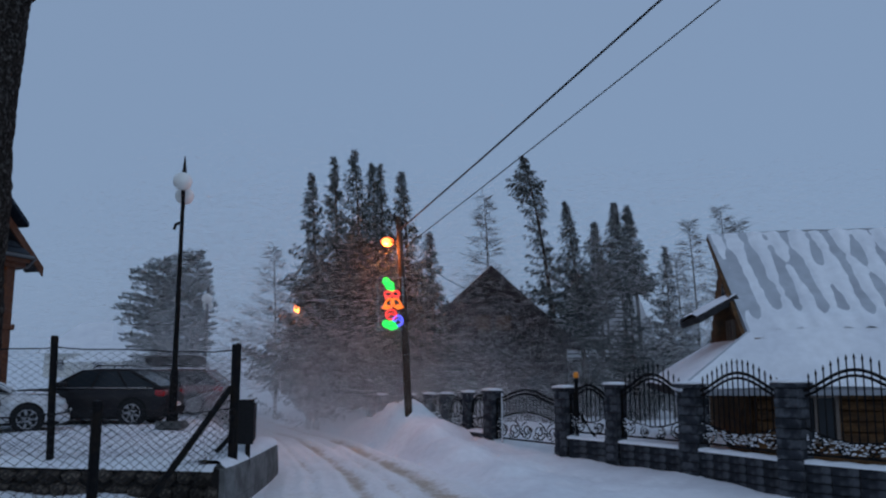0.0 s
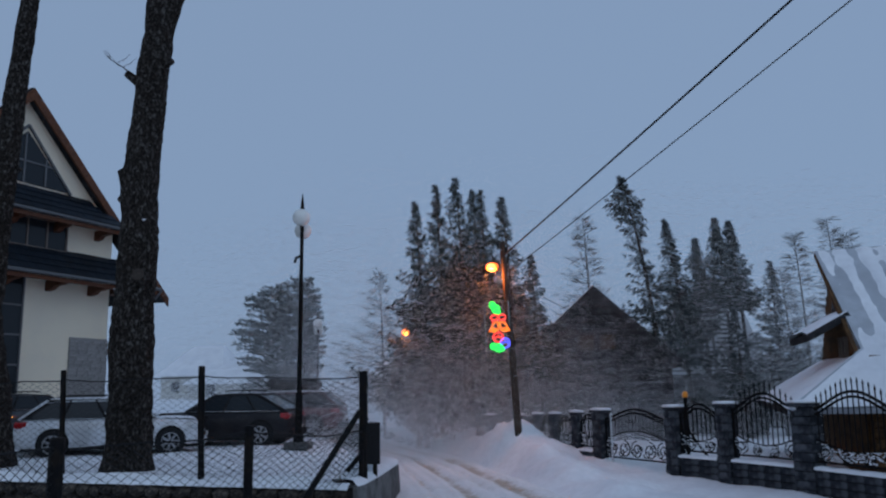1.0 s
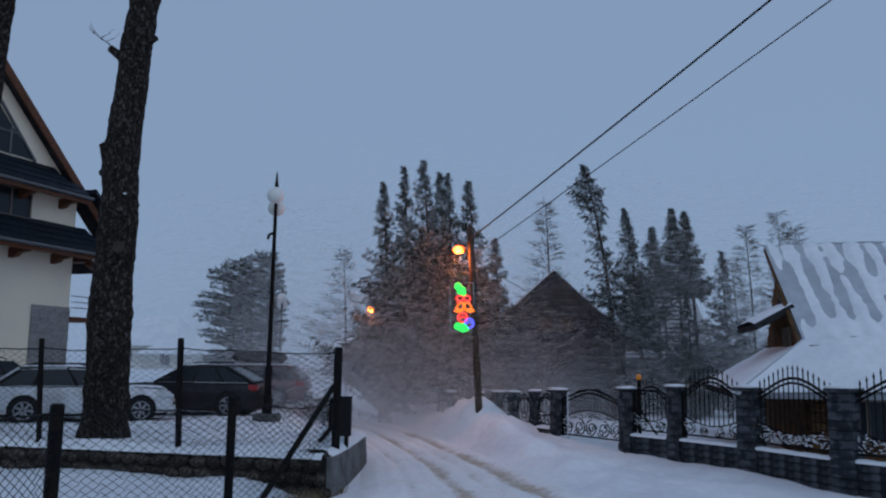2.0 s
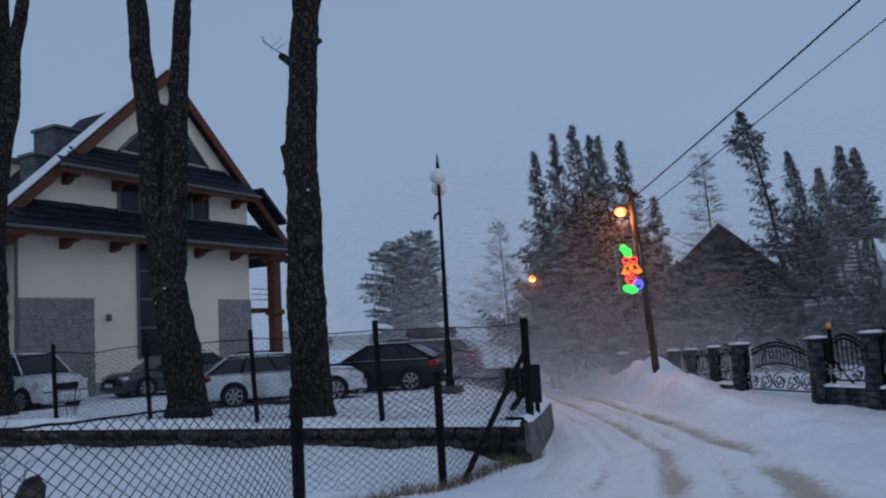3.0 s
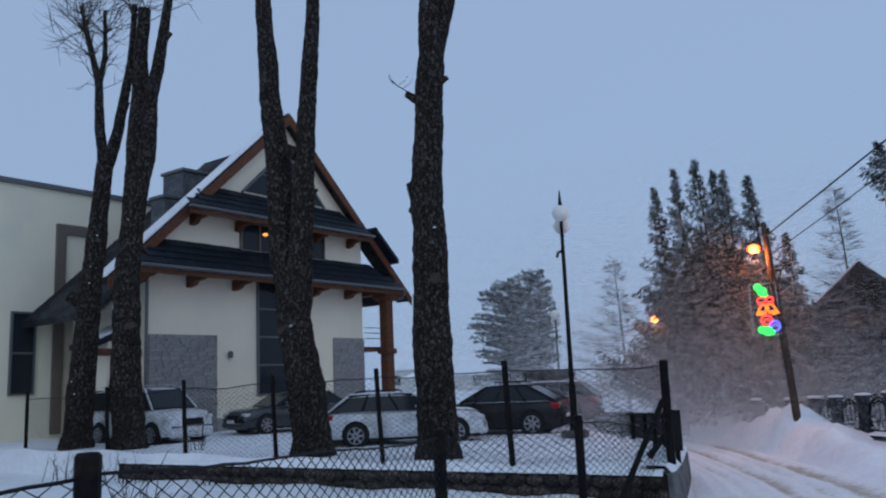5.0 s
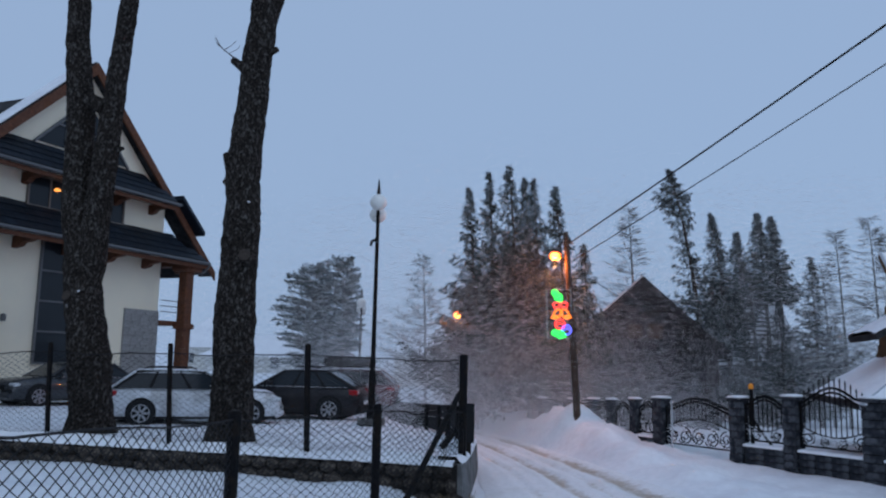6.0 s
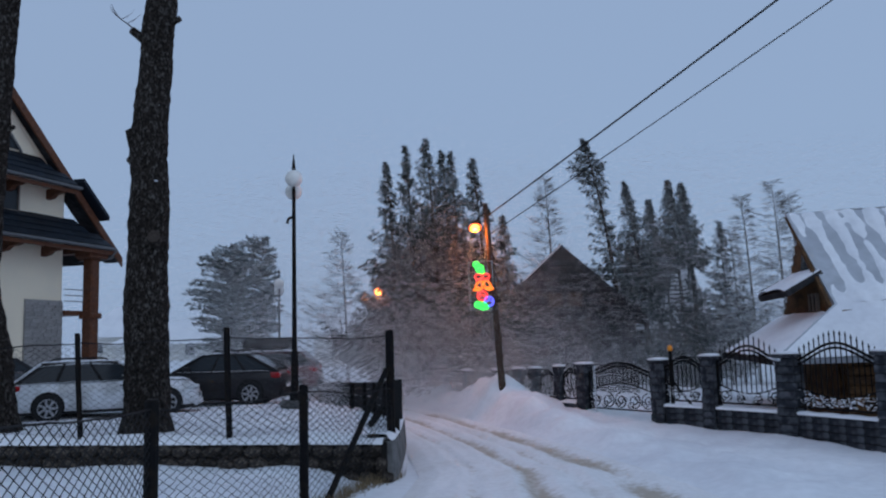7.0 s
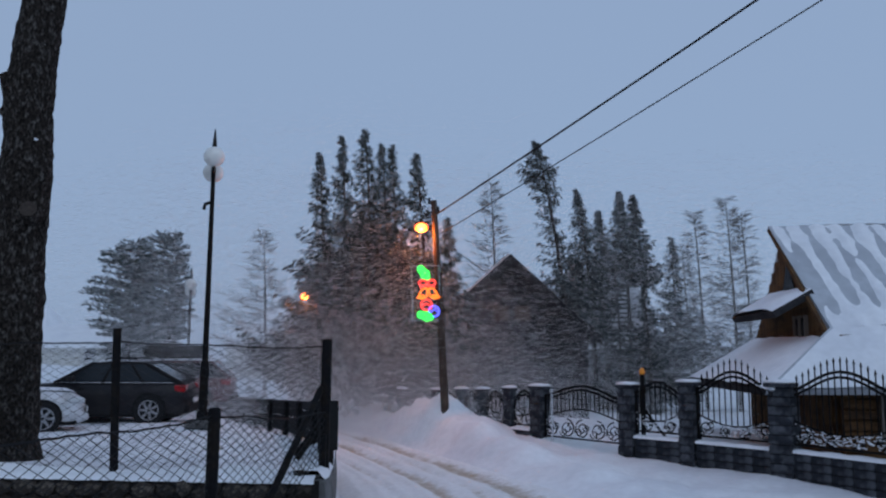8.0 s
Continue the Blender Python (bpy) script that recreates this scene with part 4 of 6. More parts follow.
broadleaf("roadside_tree", "forked bare tree with two pruned dark stems", (-13.35, 14.3, -0.2),
          [([(0, 0, 0), (-0.15, 0, 1.6), (-0.55, 0, 3.4), (-0.85, 0, 5.5), (-1.0, 0, 7.5), (-1.3, 0, 9.5), (-1.55, 0, 13)], 0.50, 0.2),
           ([(-0.5, -0.05, 3.0), (-0.3, -0.05, 4.6), (-0.15, -0.05, 6.5), (-0.1, 0, 8.2), (0.12, 0, 10.4), (0.35, 0, 13)], 0.36, 0.15)],
          [((-0.3, -0.15, 7.75), (-0.9, -0.2, 0.5), 0.17, 0.4), ((0.1, -0.1, 9.4), (0.9, -0.1, 0.8), 0.06, 0.35), ((-1.4, 0, 9.9), (-1, 0, 0.4), 0.06, 0.2), ((-0.6, -0.3, 3.1), (0, -1, 0.3), 0.14, 0.15), ((0.05, 0, 6.6), (1, 0, 0.6), 0.05, 0.25)],
          [], 12)
broadleaf("roadside_tree", "bare tree splitting into pruned upright stems", (-20.2, 14.35, -0.1),
          [([(0, 0, 0), (-0.15, 0, 2.5), (-0.2, 0, 5), (0.05, 0, 7.2), (0.1, 0, 9.5), (0.35, 0, 13.5)], 0.48, 0.18),
           ([(0.0, 0, 6.6), (0.55, 0, 8.6), (0.75, 0, 10.5), (1.2, 0, 12.2), (1.5, 0, 14)], 0.3, 0.12),
           ([(0.1, 0, 9.3), (0.55, 0, 10.3), (0.75, 0, 11)], 0.14, 0.1)],
          [((0.55, -0.1, 8.5), (0.8, -0.2, 0.5), 0.14, 0.35), ((0.3, -0.2, 3.3), (0.5, -0.6, 0.9), 0.2, 0.35), ((1.25, 0, 12.2), (1, 0, 0.6), 0.07, 0.35)],
          [((0.3, 0, 13), 0.5, 8, 2.2), ((1.4, 0, 13.5), 0.5, 8, 2.2)], 13)
broadleaf("roadside_tree", "bare tree with fine twigs at its crown", (-22.6, 14.4, -0.1),
          [([(0, 0, 0), (0.25, 0, 3), (0.55, 0, 5.5), (0.9, 0, 8.0), (1.0, 0, 8.8)], 0.44, 0.24),
           ([(0.95, 0, 8.6), (0.7, 0, 10), (0.6, 0, 11.5), (0.1, 0, 13), (-0.4, 0, 14.5)], 0.18, 0.06),
           ([(1.0, 0, 8.6), (1.6, 0, 9.8), (2.0, 0, 11.5), (2.3, 0, 13.8)], 0.2, 0.08),
           ([(0.6, 0, 11.4), (0.9, 0, 12.4), (0.8, 0, 14)], 0.1, 0.05)],
          [((0.4, -0.2, 4.4), (-0.8, -0.4, 0.6), 0.2, 0.5), ((1.75, 0, 10.2), (0.6, 0, 0.9), 0.07, 0.5)],
          [((0.1, 0, 12.6), 0.7, 16, 2.2), ((-0.3, 0, 13.6), 0.8, 16, 2.0), ((0.8, 0, 13.2), 0.7, 12, 2.0), ((2.2, 0, 13.4), 0.5, 8, 2.0), ((0.6, 0, 11.4), 1.2, 6, 1.6)], 14)


def conifer(label, x, y, top, spread, seed, mat=NEEDLE, foot=-0.9, lean=-0.4, start=0.05, density=1.0, kind="spruce", droop=0.35, gaps=0.12, top_heavy=0.0):
    """Trunk, separate boughs in loose whorls, and on each bough a flat fan of small hanging needle sprays."""
    rng = np.random.default_rng(seed)
    H = top - foot
    t = thing("%s_tree" % kind, label, "tree", "conifers", at=(x, y, foot))
    bend = lambda z: lean * (0.55 * (z / H) + 0.45 * (z / H) ** 3)  # noqa: E731
    trunk = Mesh().tube([(bend(max(0, z)), 0, z) for z in np.linspace(-0.3, H, 14)], [(0.010 if kind == "larch" else 0.014) * H * (1 - k) + 0.012 for k in np.linspace(0, 0.98, 14)], 7)
    part("trunk", trunk, TWIG if kind != "larch" else LARCH, t)
    limbs = Mesh()
    spots, dirs, sizes = [], [], []
    boughs = {"spruce": 34, "pine": 20, "larch": 19}[kind]
    n = int(H * boughs * density)
    swell = [rng.uniform(0.82, 1.14) for _ in range(int(H / 0.42) + 2)]
    for i in range(n):
        k = start + (1 - start) * (i + rng.random()) / n
        z = k * H
        if kind == "pine":
            reach = spread * (0.22 + 0.78 * math.sin(math.pi * min(1, (1 - k) * 0.95 + 0.05)) ** 0.75) * rng.uniform(0.6, 1.08)
        else:
            reach = spread * 1.75 * (0.55 * (1 - k) + 0.45 * (1 - k) ** 2) * rng.uniform(0.4, 1.15) * swell[int(z / 0.42)] + 0.03
            reach *= 1 - top_heavy * 0.55 * math.exp(-((k - 0.6) / 0.16) ** 2) if top_heavy else 1
            reach += top_heavy * 0.42 * math.exp(-((k - 0.86) / 0.07) ** 2)
            if rng.random() < gaps and k < 0.86:
                continue
        a = rng.uniform(0, 2 * math.pi)
        d = np.array([math.cos(a), math.sin(a), 0])
        across = np.array([-d[1], d[0], 0])
        reach *= 1.0 - 0.22 * d[0]
        m = max(3, int(reach * 7))
        rise = 1.6 * max(0, k - 0.7) * reach if kind == "spruce" else 0
        pts = []
        for j in range(m + 1):
            u = j / m
            zz = z - droop * reach * u + (droop + 0.22) * reach * u ** 2.2 + rise * u
            pts.append(np.array((bend(z) + d[0] * reach * u - 0.12 * reach * u * u, d[1] * reach * u, zz)))
        if i % 2 == 0 or kind == "larch":
            limbs.tube([pts[0], pts[m // 3], pts[2 * m // 3], pts[-1]], [w * (0.5 if kind == "larch" else 1) for w in (0.018 + 0.008 * reach, 0.018, 0.012, 0.006)], 3, cap=False)
        for j in range(1, m + 1):
            u = j / m
            fan = (0.02 + 0.24 * reach * (1 - u) ** 0.6 * u ** 0.3) if kind == "spruce" else 0.09
            c = {"spruce": 8, "pine": 9, "larch": 3}[kind]
            for _ in range(c):
                sway = rng.uniform(-1, 1)
                spots.append(pts[j] + across * sway * fan + rng.normal(0, 0.035, 3) - (0, 0, 0.10 * abs(sway) * fan))
                dd = d * rng.uniform(0.3, 1.1) + across * sway * 0.8 + rng.normal(0, 0.25, 3) + (0, 0, {"spruce": -0.55, "pine": 0.45, "larch": 0.15}[kind])
                dirs.append(dd / np.linalg.norm(dd))
                sizes.append(rng.uniform(0.12, 0.30) * ((0.42 + 0.58 * min(1.0, reach)) if kind != "larch" else 1.9))
    tagged(part("branchwork", limbs, TWIG if kind != "larch" else LARCH, t), kind="stuff")
    spots, dirs, sizes = np.array(spots), np.array(dirs), np.array(sizes)[:, None]
    side = np.cross(dirs, rng.normal(0, 1, dirs.shape))
    side /= np.linalg.norm(side, axis=1)[:, None]
    wide = {"spruce": 0.11, "pine": 0.13, "larch": 0.028}[kind]
    a = spots - side * sizes * wide * 0.4
    b = spots + side * sizes * wide * 0.4
    c = spots + dirs * sizes * 0.6 + side * sizes * wide
    e = spots + dirs * sizes
    f = spots + dirs * sizes * 0.6 - side * sizes * wide
    v = np.stack([a, b, c, e, f], 1).reshape(-1, 3)
    me = bpy.data.meshes.new("needles")
    me.from_pydata(v.tolist(), [], [(i, i + 1, i + 2, i + 3, i + 4) for i in range(0, len(v), 5)])
    me.materials.append(mat)
    tagged(part("needles", me, mat, t), kind="stuff")
    return t


conifer("dark wind-bent spruce with drooping limbs", -7.57, 28.2, 8.40, 1.35, 21, lean=-0.45, start=0.16)
conifer("dark wind-bent spruce with drooping limbs", -6.99, 28.9, 9.15, 1.55, 22, lean=-0.40, start=0.16)
conifer("tallest dark spruce of the roadside clump", -6.02, 28.6, 9.29, 2.20, 23, lean=-0.50, start=0.1)
conifer("dark wind-bent spruce with drooping limbs", -5.57, 29.3, 8.95, 1.80, 24, lean=-0.45)
conifer("dark wind-bent spruce with drooping limbs", -5.18, 28.7, 8.75, 1.80, 45, lean=-0.40)
conifer("dark wind-bent spruce with drooping limbs", -4.13, 28.3, 8.33, 2.10, 25, lean=-0.55, start=0.12)
conifer("dark wind-bent spruce with drooping limbs", -6.55, 29.8, 6.80, 1.90, 46, lean=-0.30)
conifer("broad low spruce at the edge of the clump", -3.27, 27.9, 6.03, 1.70, 26, lean=-0.30)
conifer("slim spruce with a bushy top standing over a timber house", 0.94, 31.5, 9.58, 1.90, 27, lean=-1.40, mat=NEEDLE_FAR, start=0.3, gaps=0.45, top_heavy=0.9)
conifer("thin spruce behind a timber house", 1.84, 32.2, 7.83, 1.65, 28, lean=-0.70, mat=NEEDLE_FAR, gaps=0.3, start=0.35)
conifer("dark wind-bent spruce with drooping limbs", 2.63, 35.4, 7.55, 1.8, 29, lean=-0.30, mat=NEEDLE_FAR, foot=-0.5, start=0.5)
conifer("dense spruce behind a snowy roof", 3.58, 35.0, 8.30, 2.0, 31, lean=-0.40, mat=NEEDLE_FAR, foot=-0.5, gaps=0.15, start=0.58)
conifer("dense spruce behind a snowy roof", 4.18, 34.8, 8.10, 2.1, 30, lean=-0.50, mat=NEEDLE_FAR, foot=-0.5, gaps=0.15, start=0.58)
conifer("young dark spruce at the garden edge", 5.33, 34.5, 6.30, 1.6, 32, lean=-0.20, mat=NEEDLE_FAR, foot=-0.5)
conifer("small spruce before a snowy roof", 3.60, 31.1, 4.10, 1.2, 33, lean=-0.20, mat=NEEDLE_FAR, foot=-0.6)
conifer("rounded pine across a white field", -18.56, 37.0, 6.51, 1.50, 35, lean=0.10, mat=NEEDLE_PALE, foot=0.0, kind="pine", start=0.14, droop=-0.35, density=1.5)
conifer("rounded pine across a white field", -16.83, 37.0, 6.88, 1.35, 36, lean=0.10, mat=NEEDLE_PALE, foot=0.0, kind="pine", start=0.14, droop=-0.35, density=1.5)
conifer("leafless grey larch with fine level twigs", -11.35, 34.0, 6.63, 2.70, 37, lean=-0.30, mat=LARCH, kind="larch", foot=-0.8, start=0.15, density=0.8, droop=0.05)
conifer("leafless grey larch with fine level twigs", -1.88, 33.0, 8.36, 2.00, 38, lean=-0.30, mat=LARCH, kind="larch", foot=-0.8, start=0.15, density=0.8, droop=0.05)
conifer("leafless grey larch with fine level twigs", 6.51, 35.0, 7.42, 1.70, 39, lean=-0.30, mat=LARCH, kind="larch", foot=-0.8, start=0.15, density=0.8, droop=0.05)
conifer("leafless grey larch with fine level twigs", 7.81, 35.0, 7.97, 2.00, 40, lean=-0.30, mat=LARCH, kind="larch", foot=-0.8, start=0.15, density=0.8, droop=0.05)
conifer("leafless grey larch with fine level twigs", 8.71, 36.0, 7.57, 1.80, 44, lean=-0.30, mat=LARCH, kind="larch", foot=-0.8, start=0.15, density=0.8, droop=0.05)
conifer("leafless grey larch with fine level twigs", -10.15, 36.0, 4.03, 1.50, 41, lean=-0.30, mat=LARCH, kind="larch", foot=-0.8, start=0.15, density=0.8, droop=0.05)
conifer("leafless grey larch with fine level twigs", 5.81, 34.4, 5.97, 1.20, 42, lean=-0.30, mat=LARCH, kind="larch", foot=-0.8, start=0.15, density=0.8, droop=0.05)
conifer("leafless grey larch with fine level twigs", 2.80, 32.6, 6.20, 1.10, 43, lean=-0.30, mat=LARCH, kind="larch", foot=-0.8, start=0.15, density=0.8, droop=0.05)


# ---- lamps, poles, cables ----
def park_lamp(x, y, z, h, lean=0.0):
    t = thing("park_lamp", "black lamp post with white globes and a pointed finial", "street lamp", "park lamps", at=(x, y, z))
    part("base_block", Mesh().box((-0.34, -0.22, -0.1), (0.34, 0.22, 0.09), chamfer=0.03), CONCRETE, t, "grey concrete footing")
    part("base_sleeve", Mesh().lathe([(0.14, 0.05), (0.14, 0.25), (0.1, 0.3), (0.1, 1.3), (0.075, 1.4)], 12), BLACK, t)
    part("pole", Mesh().tube([(0, 0, 0.1), (0, 0, h * 0.5), (0, 0, h - 1.0)], [0.075, 0.06, 0.05], 10), BLACK, t)
    for dx, dy, dz in ((0.10, -0.26, -0.74), (-0.10, 0.26, -1.0)):
        r = 0.235
        part("globe", Mesh().lathe([(r * math.sin(math.pi * i / 12) + 0.003, -r * math.cos(math.pi * i / 12)) for i in range(13)], 18, Matrix.Translation((dx, dy, h + dz))), GLOBE, t, "white opal glass globe", smooth=True)
        part("globe_arm", Mesh().tube([(0, 0, h + dz - 0.35), (dx, dy, h + dz - 0.33), (dx, dy, h + dz - 0.2)], 0.03, 6), BLACK, t)
    part("finial", Mesh().tube([(0, 0, h - 1.0), (0, 0, h - 0.48), (0, 0, h - 0.42), (0, 0, h)], [0.05, 0.04, 0.06, 0.012], 8), BLACK, t)
    part("bracket", Mesh().tube([(0, 0, h - 1.75), (-0.14, -0.05, h - 1.82), (-0.16, -0.08, h - 1.95)], 0.04, 6), BLACK, t)
    return t


park_lamp(-8.53, 19.64, -0.06, 6.86)
park_lamp(-14.65, 34, -0.9, 5.95)


def street_light(x, y, z, top, lamp, lean, power, sign):
    t = thing("street_lamp", "wooden pole with a glowing orange sodium lamp", "street lamp", "street lamps", at=(x, y, z))
    H = top - z
    part("pole", Mesh().tube([(0, 0, -0.6), (lean * 0.5, 0, H * 0.5), (lean, 0, H)], [0.115, 0.10, 0.08], 10), POLEWOOD, t)
    L = Vector(lamp) - Vector((x, y, z))
    root = Vector((lean * L.z / H, 0, L.z - 0.25))
    part("arm", Mesh().tube([root, root.lerp(L, 0.5) + Vector((0, 0, 0.06)), L + Vector((0.1, 0, 0.05))], 0.03, 6), BLACK, t)
    part("head", Mesh().box((-0.16, 0.0, 0.09), (0.22, 0.12, 0.14), Matrix.Translation(L), chamfer=0.015), PLASTIC, t)
    bowl = part("bulb", Mesh().lathe([(0.19 * math.sin(math.pi * i / 8) + 0.003, -0.13 * math.cos(math.pi * i / 8)) for i in range(9)], 14, Matrix.Translation(L + Vector((0, 0.05, -0.02)))), SODIUM, t, "glowing orange sodium bowl", smooth=True)
    part("burner", Mesh().lathe([(0.12 * math.sin(math.pi * i / 8) + 0.003, -0.085 * math.cos(math.pi * i / 8)) for i in range(9)], 12, Matrix.Translation(L + Vector((0.01, -0.12, -0.03)))), SODIUM_CORE, bowl, "dazzling yellow burner", smooth=True)
    lt = new("sodium_glow", bpy.data.lights.new("sodium_glow", "POINT"))
    lt.data.energy, lt.data.color, lt.data.shadow_soft_size = power, (1.0, 0.25, 0.035), 0.12
    lt.matrix_world = Matrix.Translation(Vector(lamp) + Vector((0, -0.1, -0.26)))
    for k in range(3):
        part("insulator", Mesh().lathe([(0.03, 0), (0.05, 0.04), (0.03, 0.1), (0.045, 0.13), (0.02, 0.18)], 8, Matrix.Translation((lean + (-0.12, 0.0, 0.12)[k], 0, H - 0.1 - 0.12 * k))), PLASTIC, t)
    return t


street_light(-3.2, 23.2, -0.6, 5.72, (-3.95, 23.16, 5.0), -0.42, 150, True)
street_light(-7.9, 28.3, -0.9, 4.1, (-8.36, 28.17, 3.45), -0.05, 90, False)


def light_panel():
    """A lattice panel with glowing rope-light shapes: leaves, a bow, two bells and baubles."""
    W, Hh = 0.74, 1.48
    M = Matrix.Translation((-3.81, 23.12, 3.17)) @ Matrix.Rotation(radians(-1.5), 4, "Y")
    t = thing("light_decoration", "festive rope-light panel with glowing bells, baubles and leaves", "light decoration", at=M)
    fr = Mesh()
    for a, b in (((-W / 2, -Hh / 2), (W / 2, -Hh / 2)), ((W / 2, -Hh / 2), (W / 2, Hh / 2)), ((W / 2, Hh / 2), (-W / 2, Hh / 2)), ((-W / 2, Hh / 2), (-W / 2, -Hh / 2))):
        fr.tube([(a[0], 0, a[1]), (b[0], 0, b[1])], 0.013, 5)
    part("frame", fr, CHROME, t, "pale metal frame")
    for z, reach in ((0.5, 0.16), (-0.5, 0.2)):
        part("bracket", Mesh().tube([(W / 2, 0, z), (W / 2 + reach, 0.05, z)], 0.02, 5), BLACK, t)

    def loop(pts, mat, name, r=0.024):
        part(name, Mesh().tube([(x, -0.02, z) for x, z in pts], r, 6), mat, t)

    def ring(cx, cz, rx, rz, n=20, a0=0.0):
        return [(cx + rx * math.cos(a0 + 2 * math.pi * i / n), cz + rz * math.sin(a0 + 2 * math.pi * i / n)) for i in range(n + 1)]

    def leaf(cx, cz, a, ln, wd):
        pts = []
        for i in range(25):
            k = 2 * math.pi * i / 24
            x, z = ln * math.cos(k), wd * math.sin(k) * (1 + 0.25 * math.cos(5 * k))
            pts.append((cx + x * math.cos(a) - z * math.sin(a), cz + x * math.sin(a) + z * math.cos(a)))
        return pts

    for cx, cz, a in ((-0.04, 0.55, -0.9), (-0.02, -0.62, -0.3)):
        loop(leaf(cx, cz, a, 0.2, 0.085), NEON_GREEN, "leaf_light", 0.04)
        loop(leaf(cx, cz, a, 0.12, 0.04), NEON_GREEN, "leaf_light", 0.035)
    for sx in (-1, 1):
        loop(ring(0.05 + sx * 0.11, 0.27, 0.11, 0.075), NEON_RED, "bow_light")
        loop([(0.05, 0.24), (0.05 + sx * 0.12, 0.14), (0.05 + sx * 0.2, 0.16)], NEON_RED, "bow_light")
        loop([(0.07 + sx * x, z) for x, z in ((0.02, 0.12), (0.12, 0.13), (0.2, 0.05), (0.26, -0.08), (0.32, -0.12), (0.16, -0.16), (0.04, -0.1), (0.02, 0.12))], NEON_ORANGE, "bell_light")
        loop(ring(0.07 + sx * 0.16, -0.1, 0.07, 0.035, 12), NEON_ORANGE, "bell_light")
    loop(ring(0.02, -0.32, 0.15, 0.14), NEON_RED, "bauble_light")
    loop([(-0.1, -0.36), (0.02, -0.28), (0.13, -0.36)], NEON_RED, "bauble_light")
    loop(ring(0.22, -0.5, 0.135, 0.14), NEON_BLUE, "bauble_light")
    loop([(0.1, -0.54), (0.22, -0.45), (0.33, -0.52)], NEON_BLUE, "bauble_light", 0.018)
    return t


light_panel()


def cable(p, q, sag, r, label):
    pts = []
    for i in range(41):
        k = i / 40
        a = Vector(p).lerp(Vector(q), k)
        a.z -= sag * 4 * k * (1 - k)
        pts.append(a)
    solid("power_cable", Mesh().tube(pts, r, 6), WIRE, label, "cable", group="overhead cables", smooth=True)


cable((-3.6, 23.2, 5.30), (14.3, -0.8, 12.25), 0.15, 0.024, "thick black overhead cable running to a pole")
cable((-3.45, 23.2, 4.78), (16.4, -0.8, 12.7), 0.15, 0.014, "thin black overhead wire running to a pole")
cable((-3.5, 23.2, 4.7), (0.8, 28.2, 2.9), 0.3, 0.010, "thin slack wire to a timber house")
cable((-3.6, 23.2, 5.5), (-8.0, 28.3, 4.0), 0.3, 0.012, "slack wire between street lamp poles")

# ---- cottage behind the pillared fence ----
def snowy_roof(name, parent, a, b, c, d, nu, nv, cover, sheet_mat, label, amp=0.05, fade=0.0):
    """A roof face with corners a, b (ridge) and d, c (eave), and on it snow with bare patches."""
    a, b, c, d = (Vector(p) for p in (a, b, c, d))
    nrm = (b - a).cross(d - a).normalized()
    if nrm.z < 0:
        nrm = -nrm
    m = Mesh().add([a, b, c, d, a - nrm * 0.16, b - nrm * 0.16, c - nrm * 0.16, d - nrm * 0.16], [(0, 1, 2, 3), (7, 6, 5, 4), (0, 4, 5, 1), (1, 5, 6, 2), (2, 6, 7, 3), (3, 7, 4, 0)])
    roof = part("roof", m, sheet_mat, parent, label)
    s = Mesh()
    for j in range(nv + 1):
        for i in range(nu + 1):
            u, v = i / nu, j / nv
            p = a.lerp(b, u).lerp(d.lerp(c, u), v)
            h = cover(u, v, p)
            edge = min(1, 8 * u, 8 * (1 - u))
            s.v.append(tuple(p + nrm * max(-0.06, min(0.16, h)) * edge - nrm * 0.004))
    for j in range(nv):
        for i in range(nu):
            k = j * (nu + 1) + i
            s.f.append((k, k + 1, k + nu + 2, k + nu + 1))
    part("roof_snow", s, SNOW, roof, "patchy snow lying on the roof", smooth=True)
    return roof


